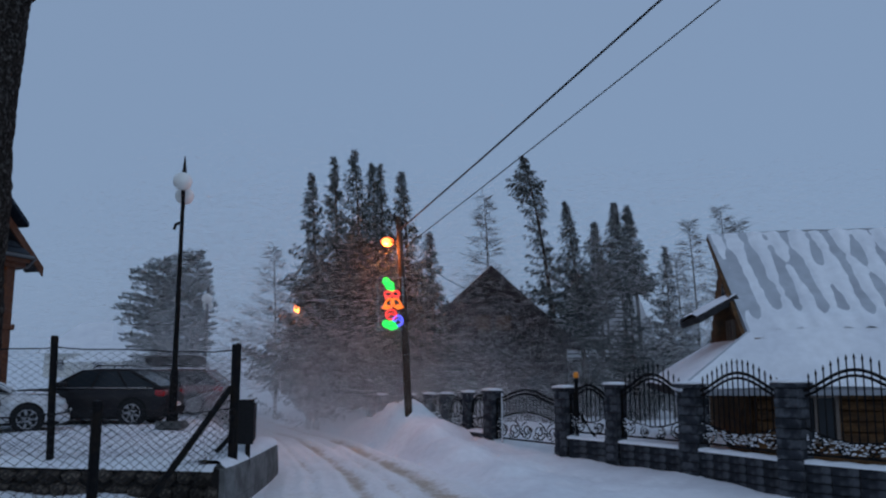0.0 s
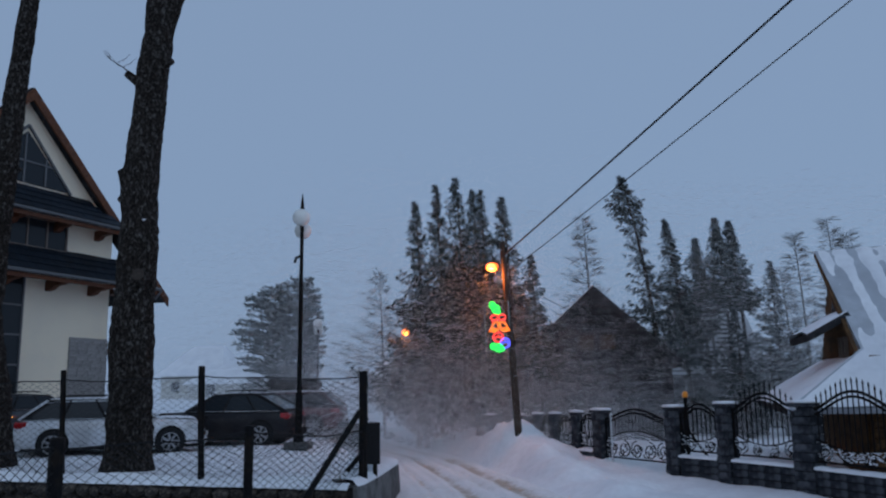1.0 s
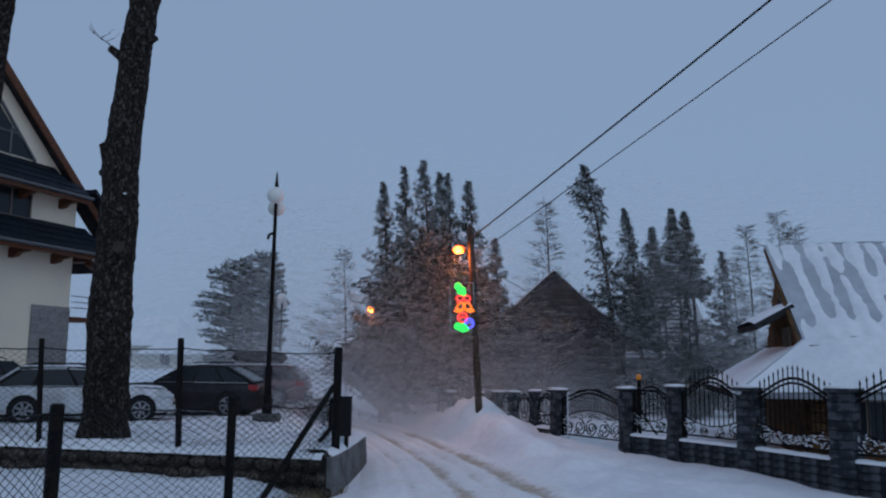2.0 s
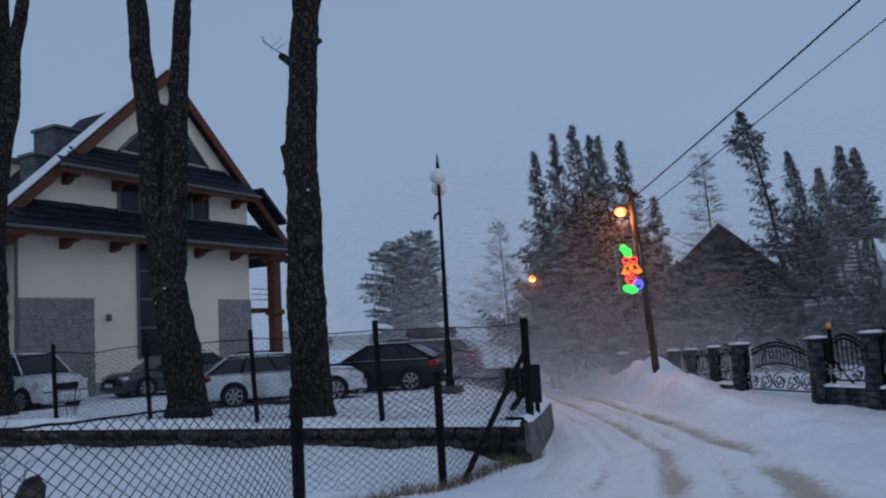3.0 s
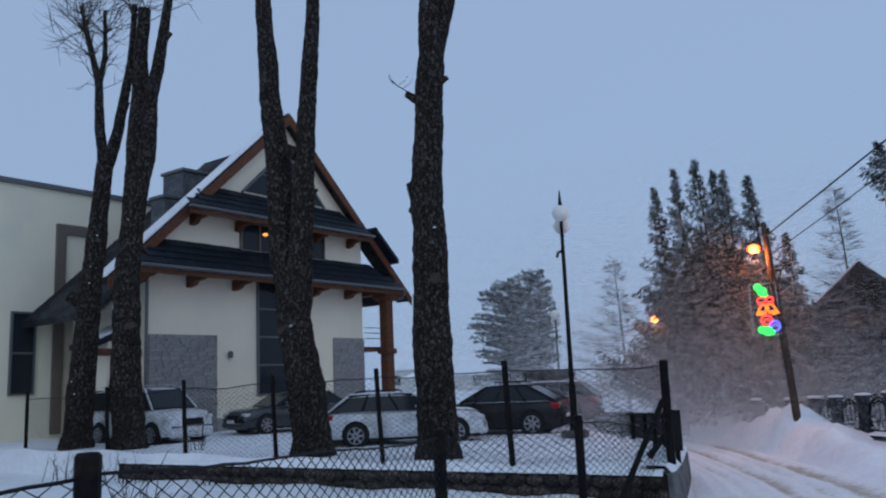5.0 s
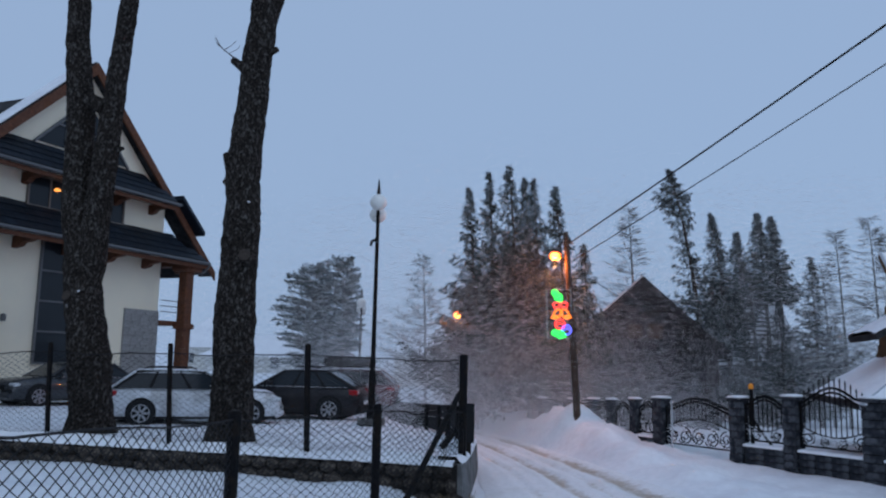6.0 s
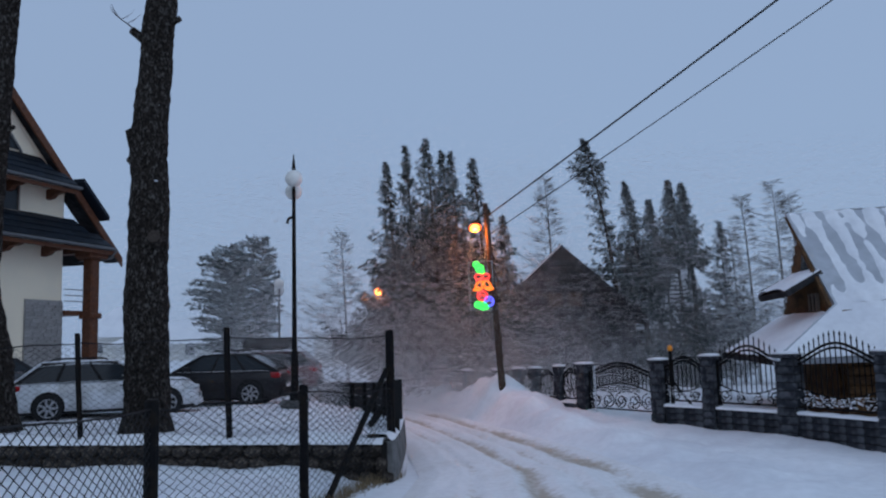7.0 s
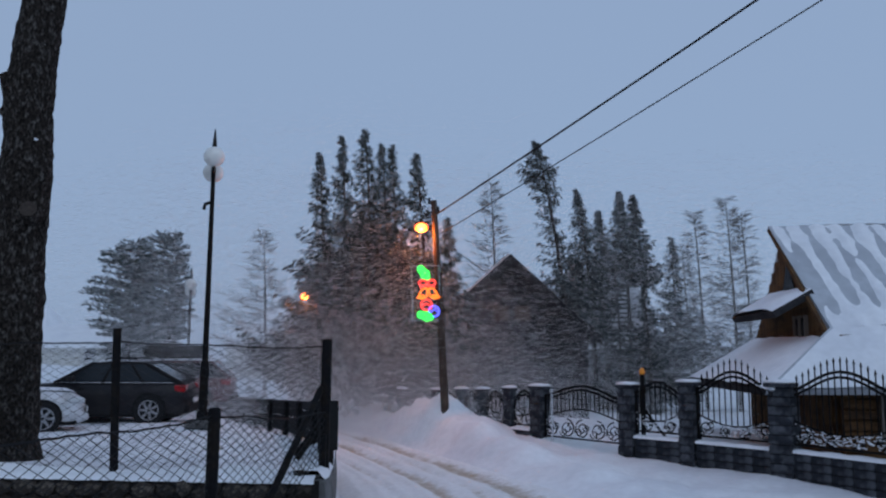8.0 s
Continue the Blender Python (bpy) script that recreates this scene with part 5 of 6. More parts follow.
def cottage():
    X, RY, RZ = 4.9, 21.5, 4.70
    t = thing("cottage", "brown timber cottage under a steep snowy sheet roof", "house", at=(X, RY, -0.6))
    rz = RZ + 0.6
    L = 11.0

    def cover(u, v, p):
        col = math.sin(2 * math.pi * u * L / 0.48)
        n1 = noise.noise((p.x * 2.2, p.y * 1.1, p.z * 1.1)) + 0.5 * noise.noise((p.x * 5, p.y * 3.5, p.z * 3.5))
        bare = 0.036 * col + 0.05 * n1 - 0.036 * max(0, min(1, (v - 0.1) / 0.15)) + 0.09 * max(0, min(1, (v - 0.78) / 0.12))
        return 0.035 + bare

    snowy_roof("roof", t, (-0.15, 0, rz), (L, -0.3, rz), (L, -2.75, 2.7), (0.2, -2.5, 2.75), 160, 60, cover, SHEET, "steep grey sheet roof with snow stripes")

    def thick(u, v, p):
        return 0.1 + 0.04 * noise.noise((p.x * 1.5, p.y * 1.5, 0))

    snowy_roof("roof", t, (0.2, -2.5, 2.76), (L, -2.75, 2.71), (L, -3.9, 1.62), (-1.5, -3.6, 1.5), 60, 12, thick, SHEET, "flared snow-covered lower roof")
    snowy_roof("roof", t, (L, 0.0, rz), (0.2, 0.0, rz), (0.3, 3.4, 1.7), (L, 3.4, 1.7), 40, 20, thick, SHEET, "rear roof slope under snow")
    # boarded gable: single boards
    part("gable_wall", Mesh().prism([(-2.6, 0.0), (3.2, 0.0), (3.2, 1.9), (0, rz - 0.2), (-2.45, 2.7)], 0.2, Matrix(((0, 1, 0, 0.22), (1, 0, 0, 0), (0, 0, 1, 0), (0, 0, 0, 1)))), LOGWOOD, t, "brown boarded gable wall")
    for i in range(22):
        y = -2.45 + i * 0.24
        top = rz - 0.25 - (abs(y + 0.12)) * (1.12 if y < 0 else 1.05)
        if top > 0.4:
            part("board", Mesh().box((0.17, y, 0.0), (0.225, y + 0.225, top), chamfer=0.008), LOGWOOD, t)
    part("rake_trim", Mesh().tube([(-0.12, 0, rz - 0.1), (0.1, -2.5, 2.66)], 0.06, 4), LOGWOOD, t)
    w = part("window", Mesh().box((0.12, -1.35, 2.1), (0.14, -0.75, 3.0)), GLASS, t)
    fr = Mesh()
    for y in (-1.42, -1.07, -0.75):
        fr.box((0.08, y, 2.03), (0.16, y + 0.07, 3.07))
    part("window_frame", fr, FRAME_BROWN, w)
    sw = part("window", Mesh().prism([(-0.75, 3.7), (0.0, 3.7), (-0.35, 4.4)], 0.02, Matrix(((0, 1, 0, 0.12), (1, 0, 0, 0), (0, 0, 1, 0), (0, 0, 0, 1)))), GLASS, t)
    # small canopy and skirt roof on the gable, snow-laden
    snowy_roof("roof", t, (0.15, -1.75, 3.62), (0.15, 1.2, 3.62), (-0.75, 1.3, 3.12), (-0.75, -1.85, 3.12), 20, 8, thick, DARKWOOD, "little gable canopy under thick snow")
    snowy_roof("roof", t, (0.15, -2.5, 2.52), (0.15, 3.0, 2.52), (-1.5, 3.4, 1.5), (-1.5, -3.6, 1.5), 30, 10, thick, DARKWOOD, "gable skirt roof under thick snow")
    part("front_wall", Mesh().box((0.3, -2.7, -0.3), (L, -2.45, 2.6)), LOGWOOD, t, "brown log front wall")
    for i in range(9):
        part("log", Mesh().tube([(0.25, -2.74, 0.1 + 0.22 * i), (L, -2.74, 0.1 + 0.22 * i)], 0.115, 8), LOGWOOD, t)
    for x in (1.0, 3.1, 5.4):
        window(t, x, x + 0.75, 0.5, 1.35, 2, 1, FRAME_BROWN, y=-2.86)
    part("end_wall", Mesh().box((L - 0.3, -2.4, -0.3), (L, 3.0, 2.0)), LOGWOOD, t)
    part("rear_wall", Mesh().box((0.3, 2.9, -0.3), (L - 0.3, 3.1, 1.9)), LOGWOOD, t)
    return t


cottage()

# ---- dark timber house and the house behind it ----
def timber_house():
    t = thing("timber_house", "dark weathered timber house with a steep gable, snow on one slope", "house", at=Matrix.Translation((-1.45, 28.9, -0.9)) @ Matrix.Diagonal((0.94, 0.40, 0.945, 1)))
    ap, el, er = 6.15, (-3.2, 3.3), (3.2, 3.2)
    g = [(-2.7, 0), (2.7, 0), (2.7, 3.4), (0, 5.9), (-2.7, 3.4)]
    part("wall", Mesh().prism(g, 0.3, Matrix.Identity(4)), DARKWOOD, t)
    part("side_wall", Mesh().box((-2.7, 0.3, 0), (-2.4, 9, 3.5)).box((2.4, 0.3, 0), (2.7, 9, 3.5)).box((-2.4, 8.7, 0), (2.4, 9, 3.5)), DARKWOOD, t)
    for s, e in ((-1, el), (1, er)):
        part("roof", Mesh().prism([(0, ap), e, (e[0], e[1] - 0.2), (0, ap - 0.25)], 10.5, Matrix.Translation((0, -0.9, 0))), DARKROOF, t, "dark shingled roof slope")
        if s < 0:
            part("roof_snow", Mesh().prism([(s * 0.05, ap + 0.05), (e[0], e[1] + 0.01), (e[0], e[1] + 0.1), (s * 0.05, ap + 0.1)], 9.0, Matrix.Translation((0, 0.4, 0))), SNOW, t)
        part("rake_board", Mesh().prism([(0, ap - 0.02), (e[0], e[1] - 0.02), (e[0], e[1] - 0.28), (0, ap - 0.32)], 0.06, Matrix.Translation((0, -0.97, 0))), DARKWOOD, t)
    for i in range(20):
        z = 0.15 + 0.28 * i
        hw = 2.72 if z < 3.4 else 2.7 * (5.9 - z) / 2.5
        if hw > 0.3:
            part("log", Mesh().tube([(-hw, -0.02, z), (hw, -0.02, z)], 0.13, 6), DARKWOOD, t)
    for x in (-0.35, 0.42):
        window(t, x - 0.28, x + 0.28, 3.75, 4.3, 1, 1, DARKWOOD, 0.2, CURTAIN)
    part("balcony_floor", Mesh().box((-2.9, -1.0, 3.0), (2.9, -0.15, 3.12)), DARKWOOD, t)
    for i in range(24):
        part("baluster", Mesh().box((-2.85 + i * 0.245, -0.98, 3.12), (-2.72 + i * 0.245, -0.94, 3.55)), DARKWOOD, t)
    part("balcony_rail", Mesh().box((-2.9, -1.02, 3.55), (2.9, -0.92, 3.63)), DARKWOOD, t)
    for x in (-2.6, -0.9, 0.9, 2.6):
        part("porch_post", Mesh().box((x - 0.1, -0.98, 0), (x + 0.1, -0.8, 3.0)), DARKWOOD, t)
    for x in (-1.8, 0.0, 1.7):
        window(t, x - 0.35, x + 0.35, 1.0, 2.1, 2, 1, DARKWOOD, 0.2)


timber_house()


def slat_house():
    t = thing("snowy_roof_house", "house with a snow-striped shingle roof and brick chimney", "house", at=Matrix.Translation((1.0, 35.4, -0.8)) @ Matrix.Diagonal((0.88, 0.7, 0.885, 1)))
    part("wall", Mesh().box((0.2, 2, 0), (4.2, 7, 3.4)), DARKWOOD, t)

    def rows(u, v, p):
        return 0.03 + 0.055 * math.sin(2 * math.pi * v * 17) + 0.06 * noise.noise((p.x * 1.2, p.y, p.z * 1.2)) + 0.1 * max(0, u - 0.72) / 0.28

    snowy_roof("roof", t, (0.0, 3.0, 6.6), (3.5, 3.0, 6.6), (4.6, 0, 2.8), (0.0, 0, 2.8), 40, 120, rows, DARKROOF, "dark roof striped with lines of snow")
    snowy_roof("roof", t, (3.5, 3.0, 6.6), (0.0, 3.0, 6.6), (0.0, 6.5, 2.8), (4.6, 6.5, 2.8), 10, 10, lambda u, v, p: 0.1, DARKROOF, "rear roof slope")
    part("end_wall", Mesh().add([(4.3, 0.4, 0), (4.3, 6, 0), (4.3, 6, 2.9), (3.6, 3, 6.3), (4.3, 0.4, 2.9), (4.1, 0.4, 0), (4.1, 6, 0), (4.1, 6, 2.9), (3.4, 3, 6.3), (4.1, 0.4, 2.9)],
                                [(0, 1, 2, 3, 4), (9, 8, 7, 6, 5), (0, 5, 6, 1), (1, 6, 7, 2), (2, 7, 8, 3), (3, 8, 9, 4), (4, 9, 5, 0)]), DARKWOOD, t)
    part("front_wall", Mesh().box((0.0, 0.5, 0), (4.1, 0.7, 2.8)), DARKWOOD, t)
    c = part("chimney", Mesh().box((0.3, 2.4, 5.2), (0.95, 3.1, 7.1), chamfer=0.02), TILE_RED, t)
    part("chimney_cap", Mesh().box((0.22, 2.32, 7.1), (1.03, 3.18, 7.2)), CONCRETE, c)


slat_house()


def far_house(x, y, z, w, d, eave, ridge, label):
    t = thing("far_house", label, "house", "distant houses", at=(x, y, z))
    part("wall", Mesh().box((-w / 2, 0, -1), (w / 2, d, eave)), PLASTER_GREY, t)
    part("roof", Mesh().add([(-w / 2 - 0.6, -0.8, eave - 0.3), (w / 2 + 0.6, -0.8, eave - 0.3), (w / 2 + 0.6, d + 0.8, eave - 0.3), (-w / 2 - 0.6, d + 0.8, eave - 0.3), (-w / 4, d / 2, ridge), (w / 4, d / 2, ridge)],
                            [(0, 1, 5, 4), (1, 2, 5), (2, 3, 4, 5), (3, 0, 4), (3, 2, 1, 0)]), SNOW, t, "snow-covered hipped roof")
    for i in (-1, 1):
        window(t, i * w / 4 - 0.5, i * w / 4 + 0.5, 0.9, 2.1, 2, 1)


far_house(-59.5, 92, 0, 9, 8, 3.2, 7.0, "distant house under snow, pale in drifting mist")
far_house(-21, 70, -0.5, 9, 8, 3.0, 6.2, "distant house beside the road, pale with snow")
far_house(-46, 80, -0.3, 12, 8, 2.4, 4.6, "long low distant building under snow")

# ---- parked cars ----
def car(name, label, center, heading, paint, L, W, H, belt, cabin, hood, wheel=0.33, snow=0.0, box=False, van=False):
    """cabin: windscreen foot, roof front, roof rear, rear glass foot, as shares of the length from the nose."""
    z0 = float(height(center[0], center[1])) - 0.01
    t = thing(name, label, "car", "parked cars", at=Matrix.Translation((center[0], center[1], z0)) @ Matrix.Rotation(radians(heading), 4, "Z"))
    X = lambda s: L * (0.5 - s)  # noqa: E731
    w = W / 2
    deck = [(0.0, 0.62 * belt, 0.80), (0.02, 0.80 * hood, 0.90), (0.07, 0.94 * hood, 0.97), (cabin[0] - 0.02, hood, 1.0), (cabin[0] + 0.05, belt, 1.0), (0.55, belt, 1.0), (cabin[3] - 0.03, belt * 1.02, 0.99), (0.97, belt * 0.97, 0.95), (1.0, belt * 0.80, 0.86)]
    m = Mesh()
    for s, top, k in deck:
        lo = 0.2 + (0.12 if s in (0.0, 1.0) else 0.0)
        sec = [(0.80 * k, lo), (0.95 * k, lo + 0.06), (1.0 * k, lo + 0.25), (1.0 * k, top * 0.72), (0.97 * k, top * 0.9), (0.88 * k, top), (0.45 * k, top + 0.03), (0, top + 0.035)]
        ring = sec + [(-a, b) for a, b in sec[-2::-1]]
        m.v += [(X(s), a * w, b) for a, b in ring]
    n = 15
    for i in range(len(deck) - 1):
        for j in range(n):
            m.f.append((i * n + j, i * n + (j + 1) % n, (i + 1) * n + (j + 1) % n, (i + 1) * n + j))
    m.f += [tuple(range(n)), tuple(range(len(deck) * n - 1, (len(deck) - 1) * n - 1, -1))]
    body = part("body", m, paint, t, smooth=True)
    part("sill", Mesh().box((X(0.96), -w * 0.9, 0.17), (X(0.04), w * 0.9, 0.3), chamfer=0.03), PLASTIC, t)
    a, b, c, d = (X(s) for s in cabin)
    wb, wr, zr = w * 0.93, w * 0.74, H - 0.05
    # windows: four separate panes set into the cabin
    inner = Mesh().add([(a, wb, belt), (b, wr, zr), (c, wr, zr), (d, wb, belt), (a, -wb, belt), (b, -wr, zr), (c, -wr, zr), (d, -wb, belt)],
                       [(0, 1, 2, 3), (7, 6, 5, 4), (0, 4, 5, 1), (1, 5, 6, 2), (2, 6, 7, 3), (3, 7, 4, 0)])
    part("cabin", inner, PLASTIC, t)

    def pane(name, pts, out):
        o = Vector(out) * 0.012
        ps = [Vector(p) + o for p in pts]
        k = len(ps)
        part(name, Mesh().add(ps + [p - o * 0.8 for p in ps], [tuple(range(k)), tuple(range(2 * k - 1, k - 1, -1))] + [(i, i + k, (i + 1) % k + k, (i + 1) % k) for i in range(k)]), GLASS, t)

    def at(s, f, sd):
        """A point on the cabin side: s along, f up."""
        x0, x1 = a + (b - a) * f, d + (c - d) * f
        return (x0 + (x1 - x0) * s, sd * (wb + (wr - wb) * f), belt + (zr - belt) * f)

    for sd in (-1, 1):
        for s0, s1, e0, e1 in ((0.07, 0.36, 0.07, 0.36), (0.39, 0.68, 0.39, 0.68), (0.71, 0.95, 0.71, 0.90)):
            if van and s0 > 0.6:
                continue
            pane("side_window", [at(s0, 0.06, sd), at(s1, 0.06, sd), at(e1, 0.9, sd), at(e0, 0.9, sd)], (0, sd, 0.2))
        for s in (0.0, 0.375, 0.695, 1.0):
            part("pillar", Mesh().tube([at(s, 0, sd), at(s, 1, sd)], 0.032, 6), paint if s in (0.0, 1.0) else PLASTIC, t)
        part("roof_rail", Mesh().tube([(b - 0.25, sd * wr, H + 0.01), (b - 0.35, sd * wr, H + 0.055), (c + 0.3, sd * wr, H + 0.055), (c + 0.2, sd * wr, H + 0.01)], 0.018, 6), PLASTIC if not van else paint, t)
        mir = part("mirror", Mesh().box((a - 0.52, sd * (w + 0.02) - 0.07, belt + 0.02), (a - 0.36, sd * (w + 0.09) + 0.07, belt + 0.16), chamfer=0.03), paint, t)
        part("door_handle", Mesh().box((X(0.44), sd * w * 1.0 - 0.015, belt * 0.84), (X(0.40), sd * w * 1.0 + 0.02, belt * 0.87)), PLASTIC, t)
        part("chrome_line", Mesh().tube([at(0.04, 0.01, sd), at(0.93, 0.01, sd)], 0.012, 4), CHROME, t)
        part("headlight", Mesh().box((X(0.085), sd * w * 0.78 - 0.2, hood * 0.70), (X(0.012), sd * w * 0.78 + 0.14, hood * 0.84), chamfer=0.04), HEAD, t, "clear glass headlight")
        part("tail_light", Mesh().box((X(0.995), sd * w * 0.82 - 0.14, belt * 0.78), (X(0.93), sd * w * 0.82 + 0.145, belt * 0.95), chamfer=0.03), TAIL, t, "red tail light")
        for s in (0.19, 0.80):
            part("wheel_arch", Mesh().lathe([(wheel * 1.16, -0.1), (wheel * 1.16, 0.018)], 20, Matrix.Translation((X(s), sd * (w - 0.012), wheel + 0.02)) @ Matrix.Rotation(sd * -math.pi / 2, 4, "X")), PLASTIC, t)
            wh = part("wheel", Mesh().lathe([(wheel * 0.72, -0.12), (wheel * 0.97, -0.12), (wheel, -0.08), (wheel, 0.05), (wheel * 0.96, 0.085), (wheel * 0.70, 0.09), (wheel * 0.68, 0.05), (0.02, 0.05)], 22, Matrix.Translation((X(s), sd * (w - 0.045), wheel)) @ Matrix.Rotation(sd * -math.pi / 2, 4, "X")), RUBBER, t)
            rim = Mesh()
            MM = Matrix.Translation((X(s), sd * (w - 0.045), wheel)) @ Matrix.Rotation(sd * -math.pi / 2, 4, "X")
            for q in range(7):
                rim.box((0.03, -0.028, 0.052), (wheel * 0.68, 0.028, 0.085), MM @ Matrix.Rotation(q * 2 * math.pi / 7, 4, "Z"))
            rim.lathe([(wheel * 0.70, 0.05), (wheel * 0.70, 0.092), (wheel * 0.63, 0.092), (wheel * 0.63, 0.05)], 20, MM)
            part("rim", rim, RIM, wh)
    pane("windscreen", [(a + (b - a) * f, sd * (wb + (wr - wb) * f) * 0.9, belt + (zr - belt) * f) for f, sd in ((0.06, -1), (0.06, 1), (0.93, 1), (0.93, -1))], (1, 0, 0.8))
    pane("rear_window", [(d + (c - d) * f, sd * (wb + (wr - wb) * f) * 0.86, belt + (zr - belt) * f) for f, sd in ((0.1, -1), (0.1, 1), (0.9, 1), (0.9, -1))], (-1, 0, 0.6))
    rf = Mesh()
    for i in range(7):
        x = b + 0.05 + (c - b - 0.1) * i / 6
        zz = H - 0.05 * abs(i / 3 - 1) ** 2
        rf.v += [(x, k * wr * 1.04, zz - 0.06 * abs(k) ** 3) for k in (-1, -0.6, 0, 0.6, 1)] + [(x, k * wr * 1.02, zz - 0.10) for k in (1, 0.6, 0, -0.6, -1)]
    for i in range(6):
        for j in range(10):
            rf.f.append((i * 10 + j, i * 10 + (j + 1) % 10, i * 10 + 10 + (j + 1) % 10, i * 10 + 10 + j))
    rf.f += [tuple(range(10)), tuple(range(69, 59, -1))]
    part("roof", rf, paint, t, smooth=True)
    part("grille", Mesh().box((X(0.02), -w * 0.45, hood * 0.55), (X(-0.003), w * 0.45, hood * 0.76), chamfer=0.02), PLASTIC, t)
    part("front_bumper", Mesh().box((X(0.06), -w * 0.86, 0.24), (X(-0.012), w * 0.86, hood * 0.5), chamfer=0.06), paint, t)
    part("rear_bumper", Mesh().box((X(1.012), -w * 0.86, 0.26), (X(0.94), w * 0.86, belt * 0.52), chamfer=0.06), PLASTIC, t)
    part("number_plate", Mesh().box((X(-0.012), -0.26, 0.42), (X(-0.018), 0.26, 0.53)), PLATE, t)
    part("number_plate", Mesh().box((X(1.018), -0.26, 0.5), (X(1.012), 0.26, 0.61)), PLATE, t)
    if snow:
        sn = Mesh()
        for i in range(8):
            s = 0.05 + (cabin[0] - 0.07) * i / 7
            tp = np.interp(s, [0.02, 0.07, cabin[0]], [0.84 * hood, 0.96 * hood, hood]) + 0.035
            k = 0.3 + 0.7 * math.sin(math.pi * (i + 0.5) / 8)
            sn.v += [(X(s), y * w * 0.82, tp + snow * k * (1 - abs(y) ** 3) - 0.012) for y in (-1, -0.6, -0.2, 0.2, 0.6, 1)]
        for i in range(7):
            for j in range(5):
                sn.f.append((i * 6 + j, i * 6 + j + 1, i * 6 + j + 7, i * 6 + j + 6))
        part("bonnet_snow", sn, SNOW, t, "thin snow on the bonnet", smooth=True)
        rs = Mesh()
        for i in range(7):
            x = b - 0.02 + (c - b + 0.04) * i / 6
            rs.v += [(x, y * wr * 0.86, H + snow * 0.8 * (1 - abs(y) ** 3) * (0.3 + 0.7 * math.sin(math.pi * (i + 0.5) / 7)) - 0.02) for y in (-1, -0.6, -0.2, 0.2, 0.6, 1)]
        for i in range(6):
            for j in range(5):
                rs.f.append((i * 6 + j, i * 6 + j + 1, i * 6 + j + 7, i * 6 + j + 6))
        part("roof_snow", rs, SNOW, t, "thin snow on the car roof", smooth=True)
    if box:
        part("roof_box", Mesh().box((c + 0.2, -0.38, H + 0.07), (b + 0.1, 0.38, H + 0.42), chamfer=0.12), PLASTIC, t, "black roof box")
    return t


WHITE_PAINT = material("silver_white_paint", (0.62, 0.65, 0.68), 0.3, 0.0, grain=3, amount=0.05, coat=0.6, second=(0.42, 0.43, 0.44), second_scale=2)
BLACK_PAINT = material("black_car_paint", (0.016, 0.015, 0.018), 0.3, 0.0, grain=3, amount=0.1, coat=0.08, spec=0.2, second=(0.022, 0.021, 0.022), second_scale=2)
RED_PAINT = material("dark_red_paint", (0.10, 0.022, 0.025), 0.3, 0.1, grain=3, amount=0.1, coat=0.6)
BLUE_PAINT = material("dark_blue_paint", (0.022, 0.026, 0.032), 0.35, 0.1, grain=3, amount=0.1, coat=0.6)
car("estate_car", "silver-white estate car dusted with snow, parked on snowy ground", (-13.1, 18.1), 34.4, WHITE_PAINT, 4.55, 1.80, 1.46, 0.95, (0.27, 0.45, 0.84, 0.975), 0.91, snow=0.035)
car("hatchback_car", "black hatchback with red tail lights, snow on its rear", (-11.75, 21.5), 190, BLACK_PAINT, 4.3, 1.82, 1.54, 1.0, (0.27, 0.47, 0.76, 0.975), 0.97, wheel=0.35, snow=0.012)
car("estate_car", "dark red estate car carrying a black roof box", (-12.3, 25.8), 193, RED_PAINT, 4.6, 1.8, 1.48, 0.95, (0.27, 0.43, 0.86, 0.985), 0.92, snow=0.05, box=True)
car("saloon_car", "dark saloon car parked along a plastered wall", (-20.2, 21.4), 250, BLUE_PAINT, 4.5, 1.78, 1.44, 0.92, (0.26, 0.43, 0.78, 0.93), 0.90)
car("van", "white compact van parked behind bare trees", (-21.9, 16.5), -3, WHITE_PAINT, 4.3, 1.82, 1.78, 1.08, (0.2, 0.34, 0.96, 0.995), 1.04, van=True)


# ---- yard: stones, weeds, dry grass ----
def rock(x, y, w, h, seed, tilt):
    rng = random.Random(seed)
    bm = bmesh.new()
    bmesh.ops.create_icosphere(bm, subdivisions=2, radius=0.5)
    for v in bm.verts:
        k = 1 + 0.28 * noise.noise(v.co * 2.3 + Vector((seed, 0, 0))) + 0.1 * noise.noise(v.co * 6)
        v.co = Vector((v.co.x * w * k, v.co.y * w * 0.8 * k, v.co.z * h * 1.6 * k))
    me = bpy.data.meshes.new("boulder")
    bm.to_mesh(me)
    bm.free()
    me.materials.append(STONE)
    ob = tagged(new("boulder", me), "dark rough boulder half sunk in snow", "stone", "garden boulders")
    ob.matrix_world = Matrix.Translation((x, y, float(height(x, y)) + h * 0.3)) @ Euler((0, tilt, rng.uniform(0, 3))).to_matrix().to_4x4()


for bx, by, bw, bh, bs, bt in ((-8.4, 5.65, 0.34, 0.28, 1, 0.5), (-8.1, 4.9, 0.30, 0.2, 2, 0.2), (-8.0, 4.5, 0.36, 0.2, 3, -0.3), (-8.3, 4.2, 0.42, 0.26, 4, 0.1), (-7.7, 3.8, 0.38, 0.24, 5, 0.3), (-8.7, 4.7, 0.3, 0.2, 6, 0)):
    rock(bx, by, bw, bh, bs, bt)


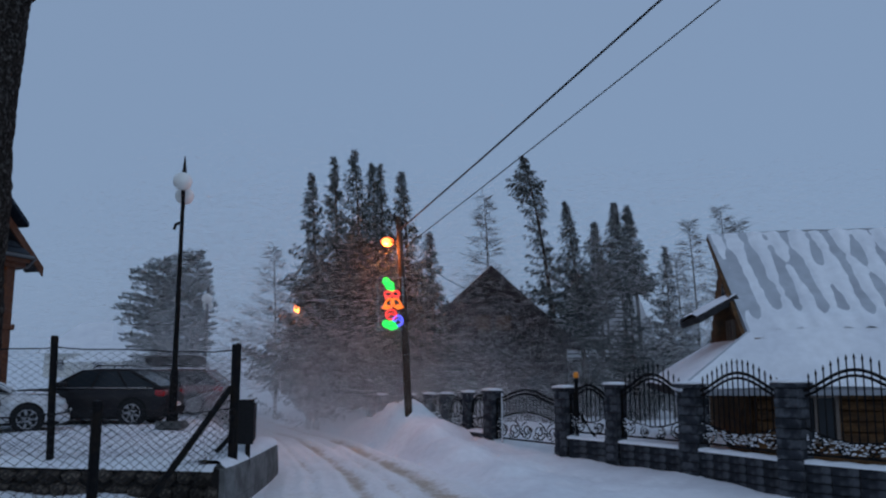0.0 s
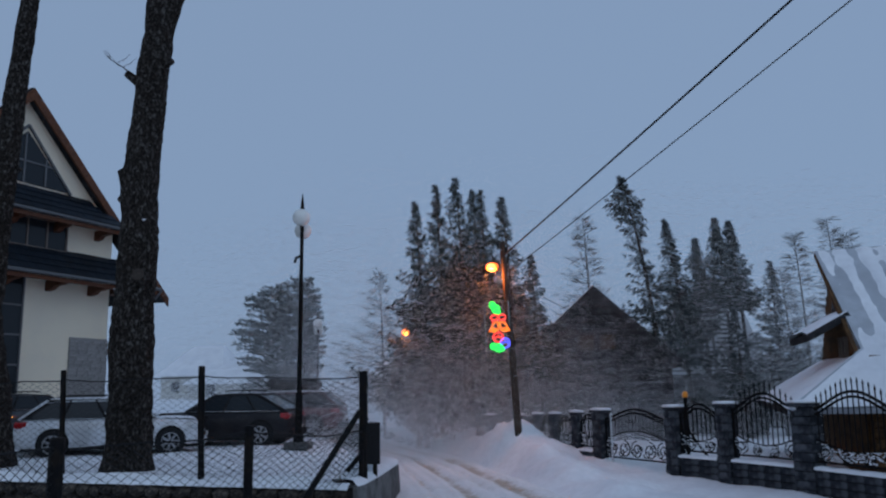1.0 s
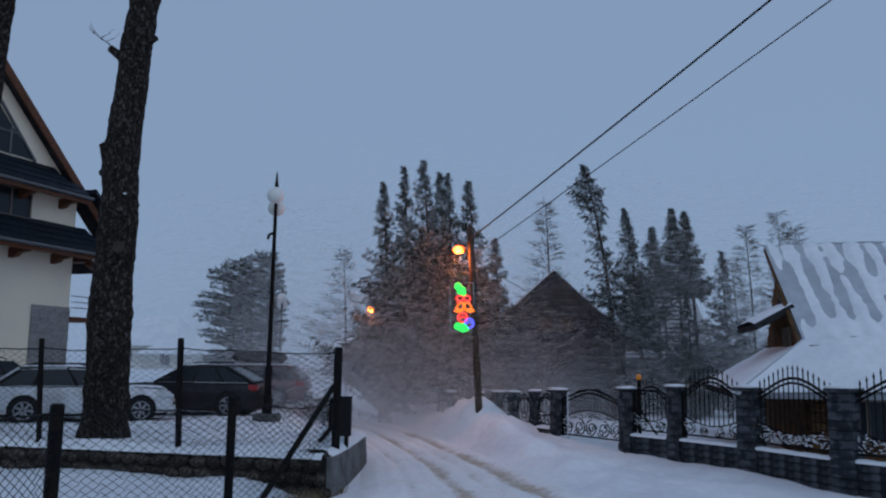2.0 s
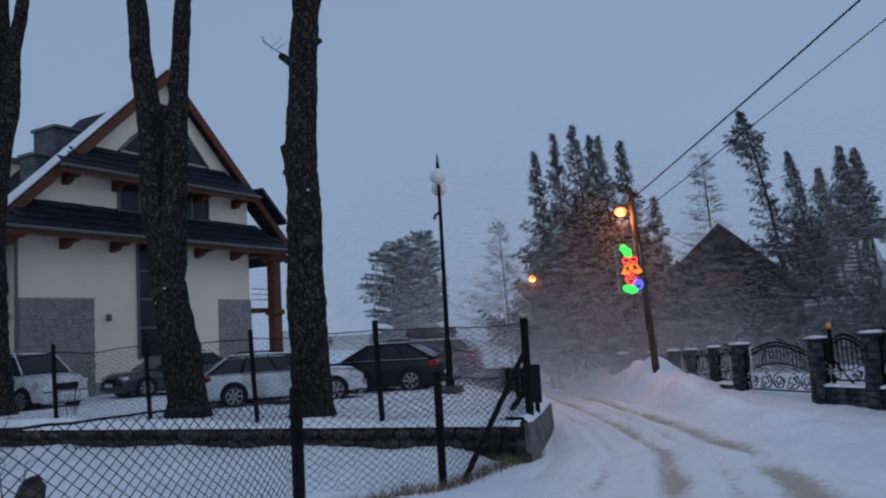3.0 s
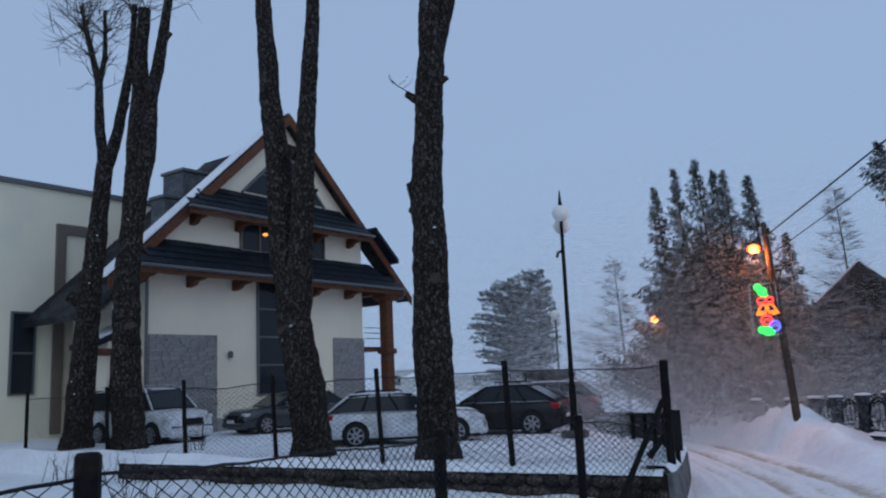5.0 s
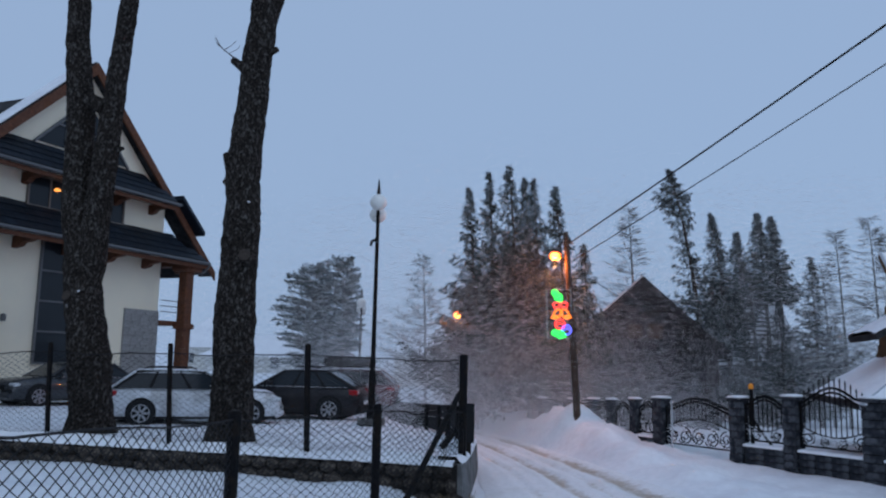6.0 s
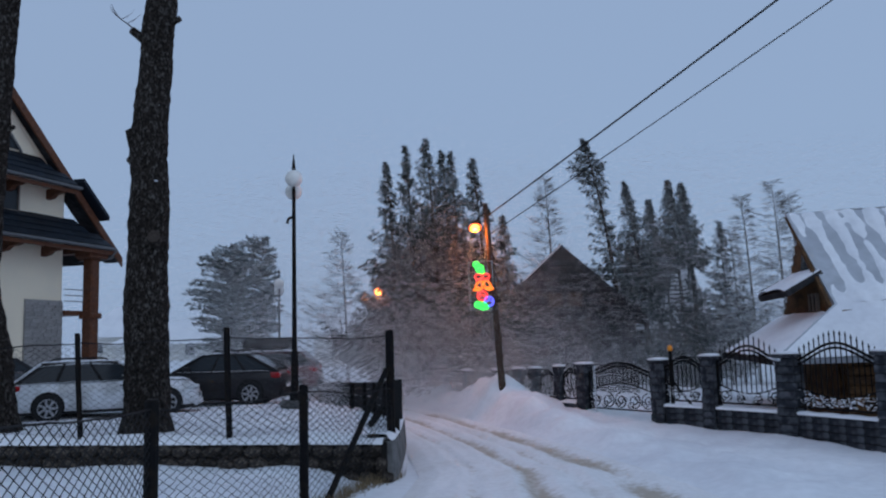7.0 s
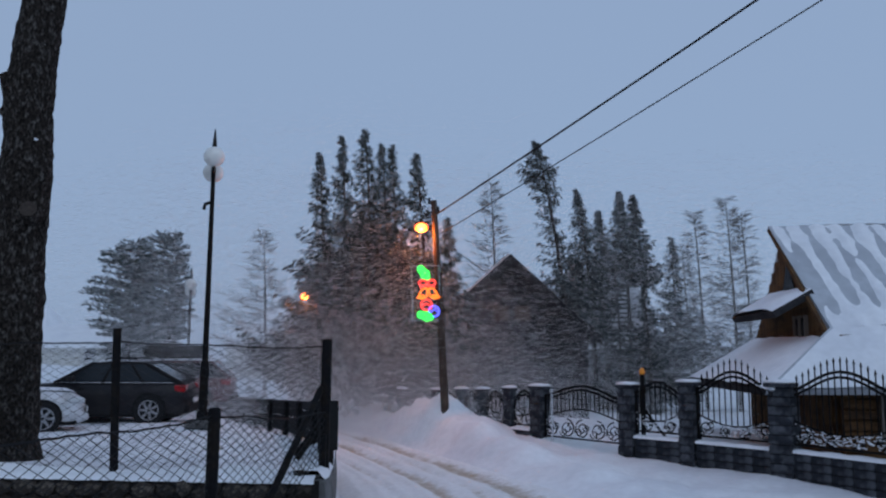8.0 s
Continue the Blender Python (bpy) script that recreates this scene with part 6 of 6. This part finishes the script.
def shrub(x, y, h, n, spread, seed):
    rng = random.Random(seed)
    m = Mesh()
    for _ in range(n):
        a = rng.uniform(0, 6.3)
        p = Vector((rng.gauss(0, spread * 0.3), rng.gauss(0, spread * 0.3), -0.05))
        d = Vector((math.cos(a) * 0.2, math.sin(a) * 0.2, 1)).normalized()
        hh = h * rng.uniform(0.5, 1)
        pts = [p + d * hh * k + Vector((rng.gauss(0, 0.03), rng.gauss(0, 0.03), 0)) * k * 2 for k in (0, 0.3, 0.6, 0.85, 1.0)]
        m.tube(pts, [0.009, 0.008, 0.006, 0.004, 0.002], 4)
        for q in pts[1:4]:
            e = Vector((rng.gauss(0, 0.6), rng.gauss(0, 0.6), 0.7)).normalized()
            m.tube([q, q + e * hh * 0.2], [0.004, 0.002], 3)
    ob = solid("leafless_shrub", m, TWIG, "thin leafless shrub poking out of snow", "shrub", group="bare shrubs", kind="stuff")
    ob.matrix_world = Matrix.Translation((x, y, float(height(x, y))))


for sx, sy, sh, sn_, sp, ss in ((-7.9, 4.6, 1.3, 14, 0.5, 1), (-8.4, 4.9, 1.0, 8, 0.5, 2), (-7.3, 3.9, 0.8, 10, 0.5, 3), (-13.5, 13.1, 0.5, 8, 0.6, 4), (-15.5, 13.0, 0.6, 10, 0.7, 5), (-18.5, 12.9, 0.9, 16, 0.8, 6), (-20.5, 12.6, 0.9, 18, 0.9, 7), (-17.6, 14.6, 1.1, 10, 0.4, 8)):
    shrub(sx, sy, sh, sn_, sp, ss)
rng = random.Random(8)
gm = Mesh()
for i in range(1500):
    k = rng.random() ** 0.7
    x, y = np.interp(k, [0, 0.5, 1], [-6.0, -5.15, -4.5]) + rng.gauss(0.08, 0.10), 8.3 + 5.9 * k + rng.gauss(0, 0.1)
    z = float(height(x, y))
    hh = rng.uniform(0.05, 0.24)
    dx, dy = rng.gauss(0, 0.06), rng.gauss(0, 0.06)
    gm.add([(x - 0.006, y, z - 0.02), (x + 0.006, y, z - 0.02), (x + dx, y + dy, z + hh)], [(0, 1, 2)])
solid("dry_grass", gm, DRYGRASS, "tufts of dry brown grass along the fence foot", "grass", kind="stuff")


# ---- drifting snow in the air ----
def drift(name, label, count, xs, ys, low, top, length, width, seed):
    """Single wind-drawn flakes, densest near the ground. xs: left and right bounds as shares of y."""
    r = np.random.default_rng(seed)
    y = r.uniform(ys[0], ys[1], count)
    x = (r.uniform(xs[0], xs[1], count) + r.normal(0, 0.07, count)) * y
    z = -0.9 - low * np.log(1 - r.uniform(0, 1, count) * (1 - math.exp(-top / low)))
    c = np.stack([x, y, z], -1)
    along = np.stack([np.ones(count), r.normal(0, 0.4, count), r.normal(0.05, 0.22, count)], -1) * (length * r.uniform(0.4, 1.6, count) / 2)[:, None]
    roll = r.uniform(0, 2 * math.pi, count)
    across = np.stack([np.zeros(count), np.cos(roll), np.sin(roll)], -1) * (width * r.uniform(0.6, 1.4, count) / 2)[:, None]
    v = np.stack([c - along - across, c - along + across, c + along], 1).reshape(-1, 3)
    me = bpy.data.meshes.new(name)
    me.vertices.add(len(v))
    me.vertices.foreach_set("co", v.ravel())
    me.loops.add(len(v))
    me.loops.foreach_set("vertex_index", np.arange(len(v)))
    me.polygons.add(count)
    me.polygons.foreach_set("loop_start", np.arange(0, len(v), 3))
    me.polygons.foreach_set("loop_total", np.full(count, 3))
    me.update(calc_edges=True)
    me.materials.append(FLAKE)
    tagged(new(name, me), label, "blowing snow", kind="stuff")


drift("ground_blizzard", "fine snow blown low across the road", 150000, (-0.50, -0.02), (23.2, 28), 1.4, 6, 0.22, 0.0018, 1)
drift("ground_blizzard", "thin snow blown low through a garden", 17000, (-0.02, 0.24), (23.6, 28), 1.6, 6, 0.22, 0.0018, 5)
drift("snow_haze", "fine snow drifting round the roadside spruces", 105000, (-0.50, -0.10), (22.7, 28.0), 3.8, 10, 0.22, 0.0018, 2)
drift("snow_haze", "thin snow haze before a timber house", 12000, (-0.10, 0.24), (23.5, 28.0), 3.6, 9, 0.22, 0.0018, 6)
drift("snow_haze", "snow-laden misty air over the gardens", 190000, (-0.58, 0.42), (30.5, 34.5), 5.5, 10, 0.30, 0.003, 3)
drift("snow_haze", "snow-laden misty air over the far field", 150000, (-0.9, 0.5), (38, 62), 4.0, 12, 0.45, 0.006, 4)
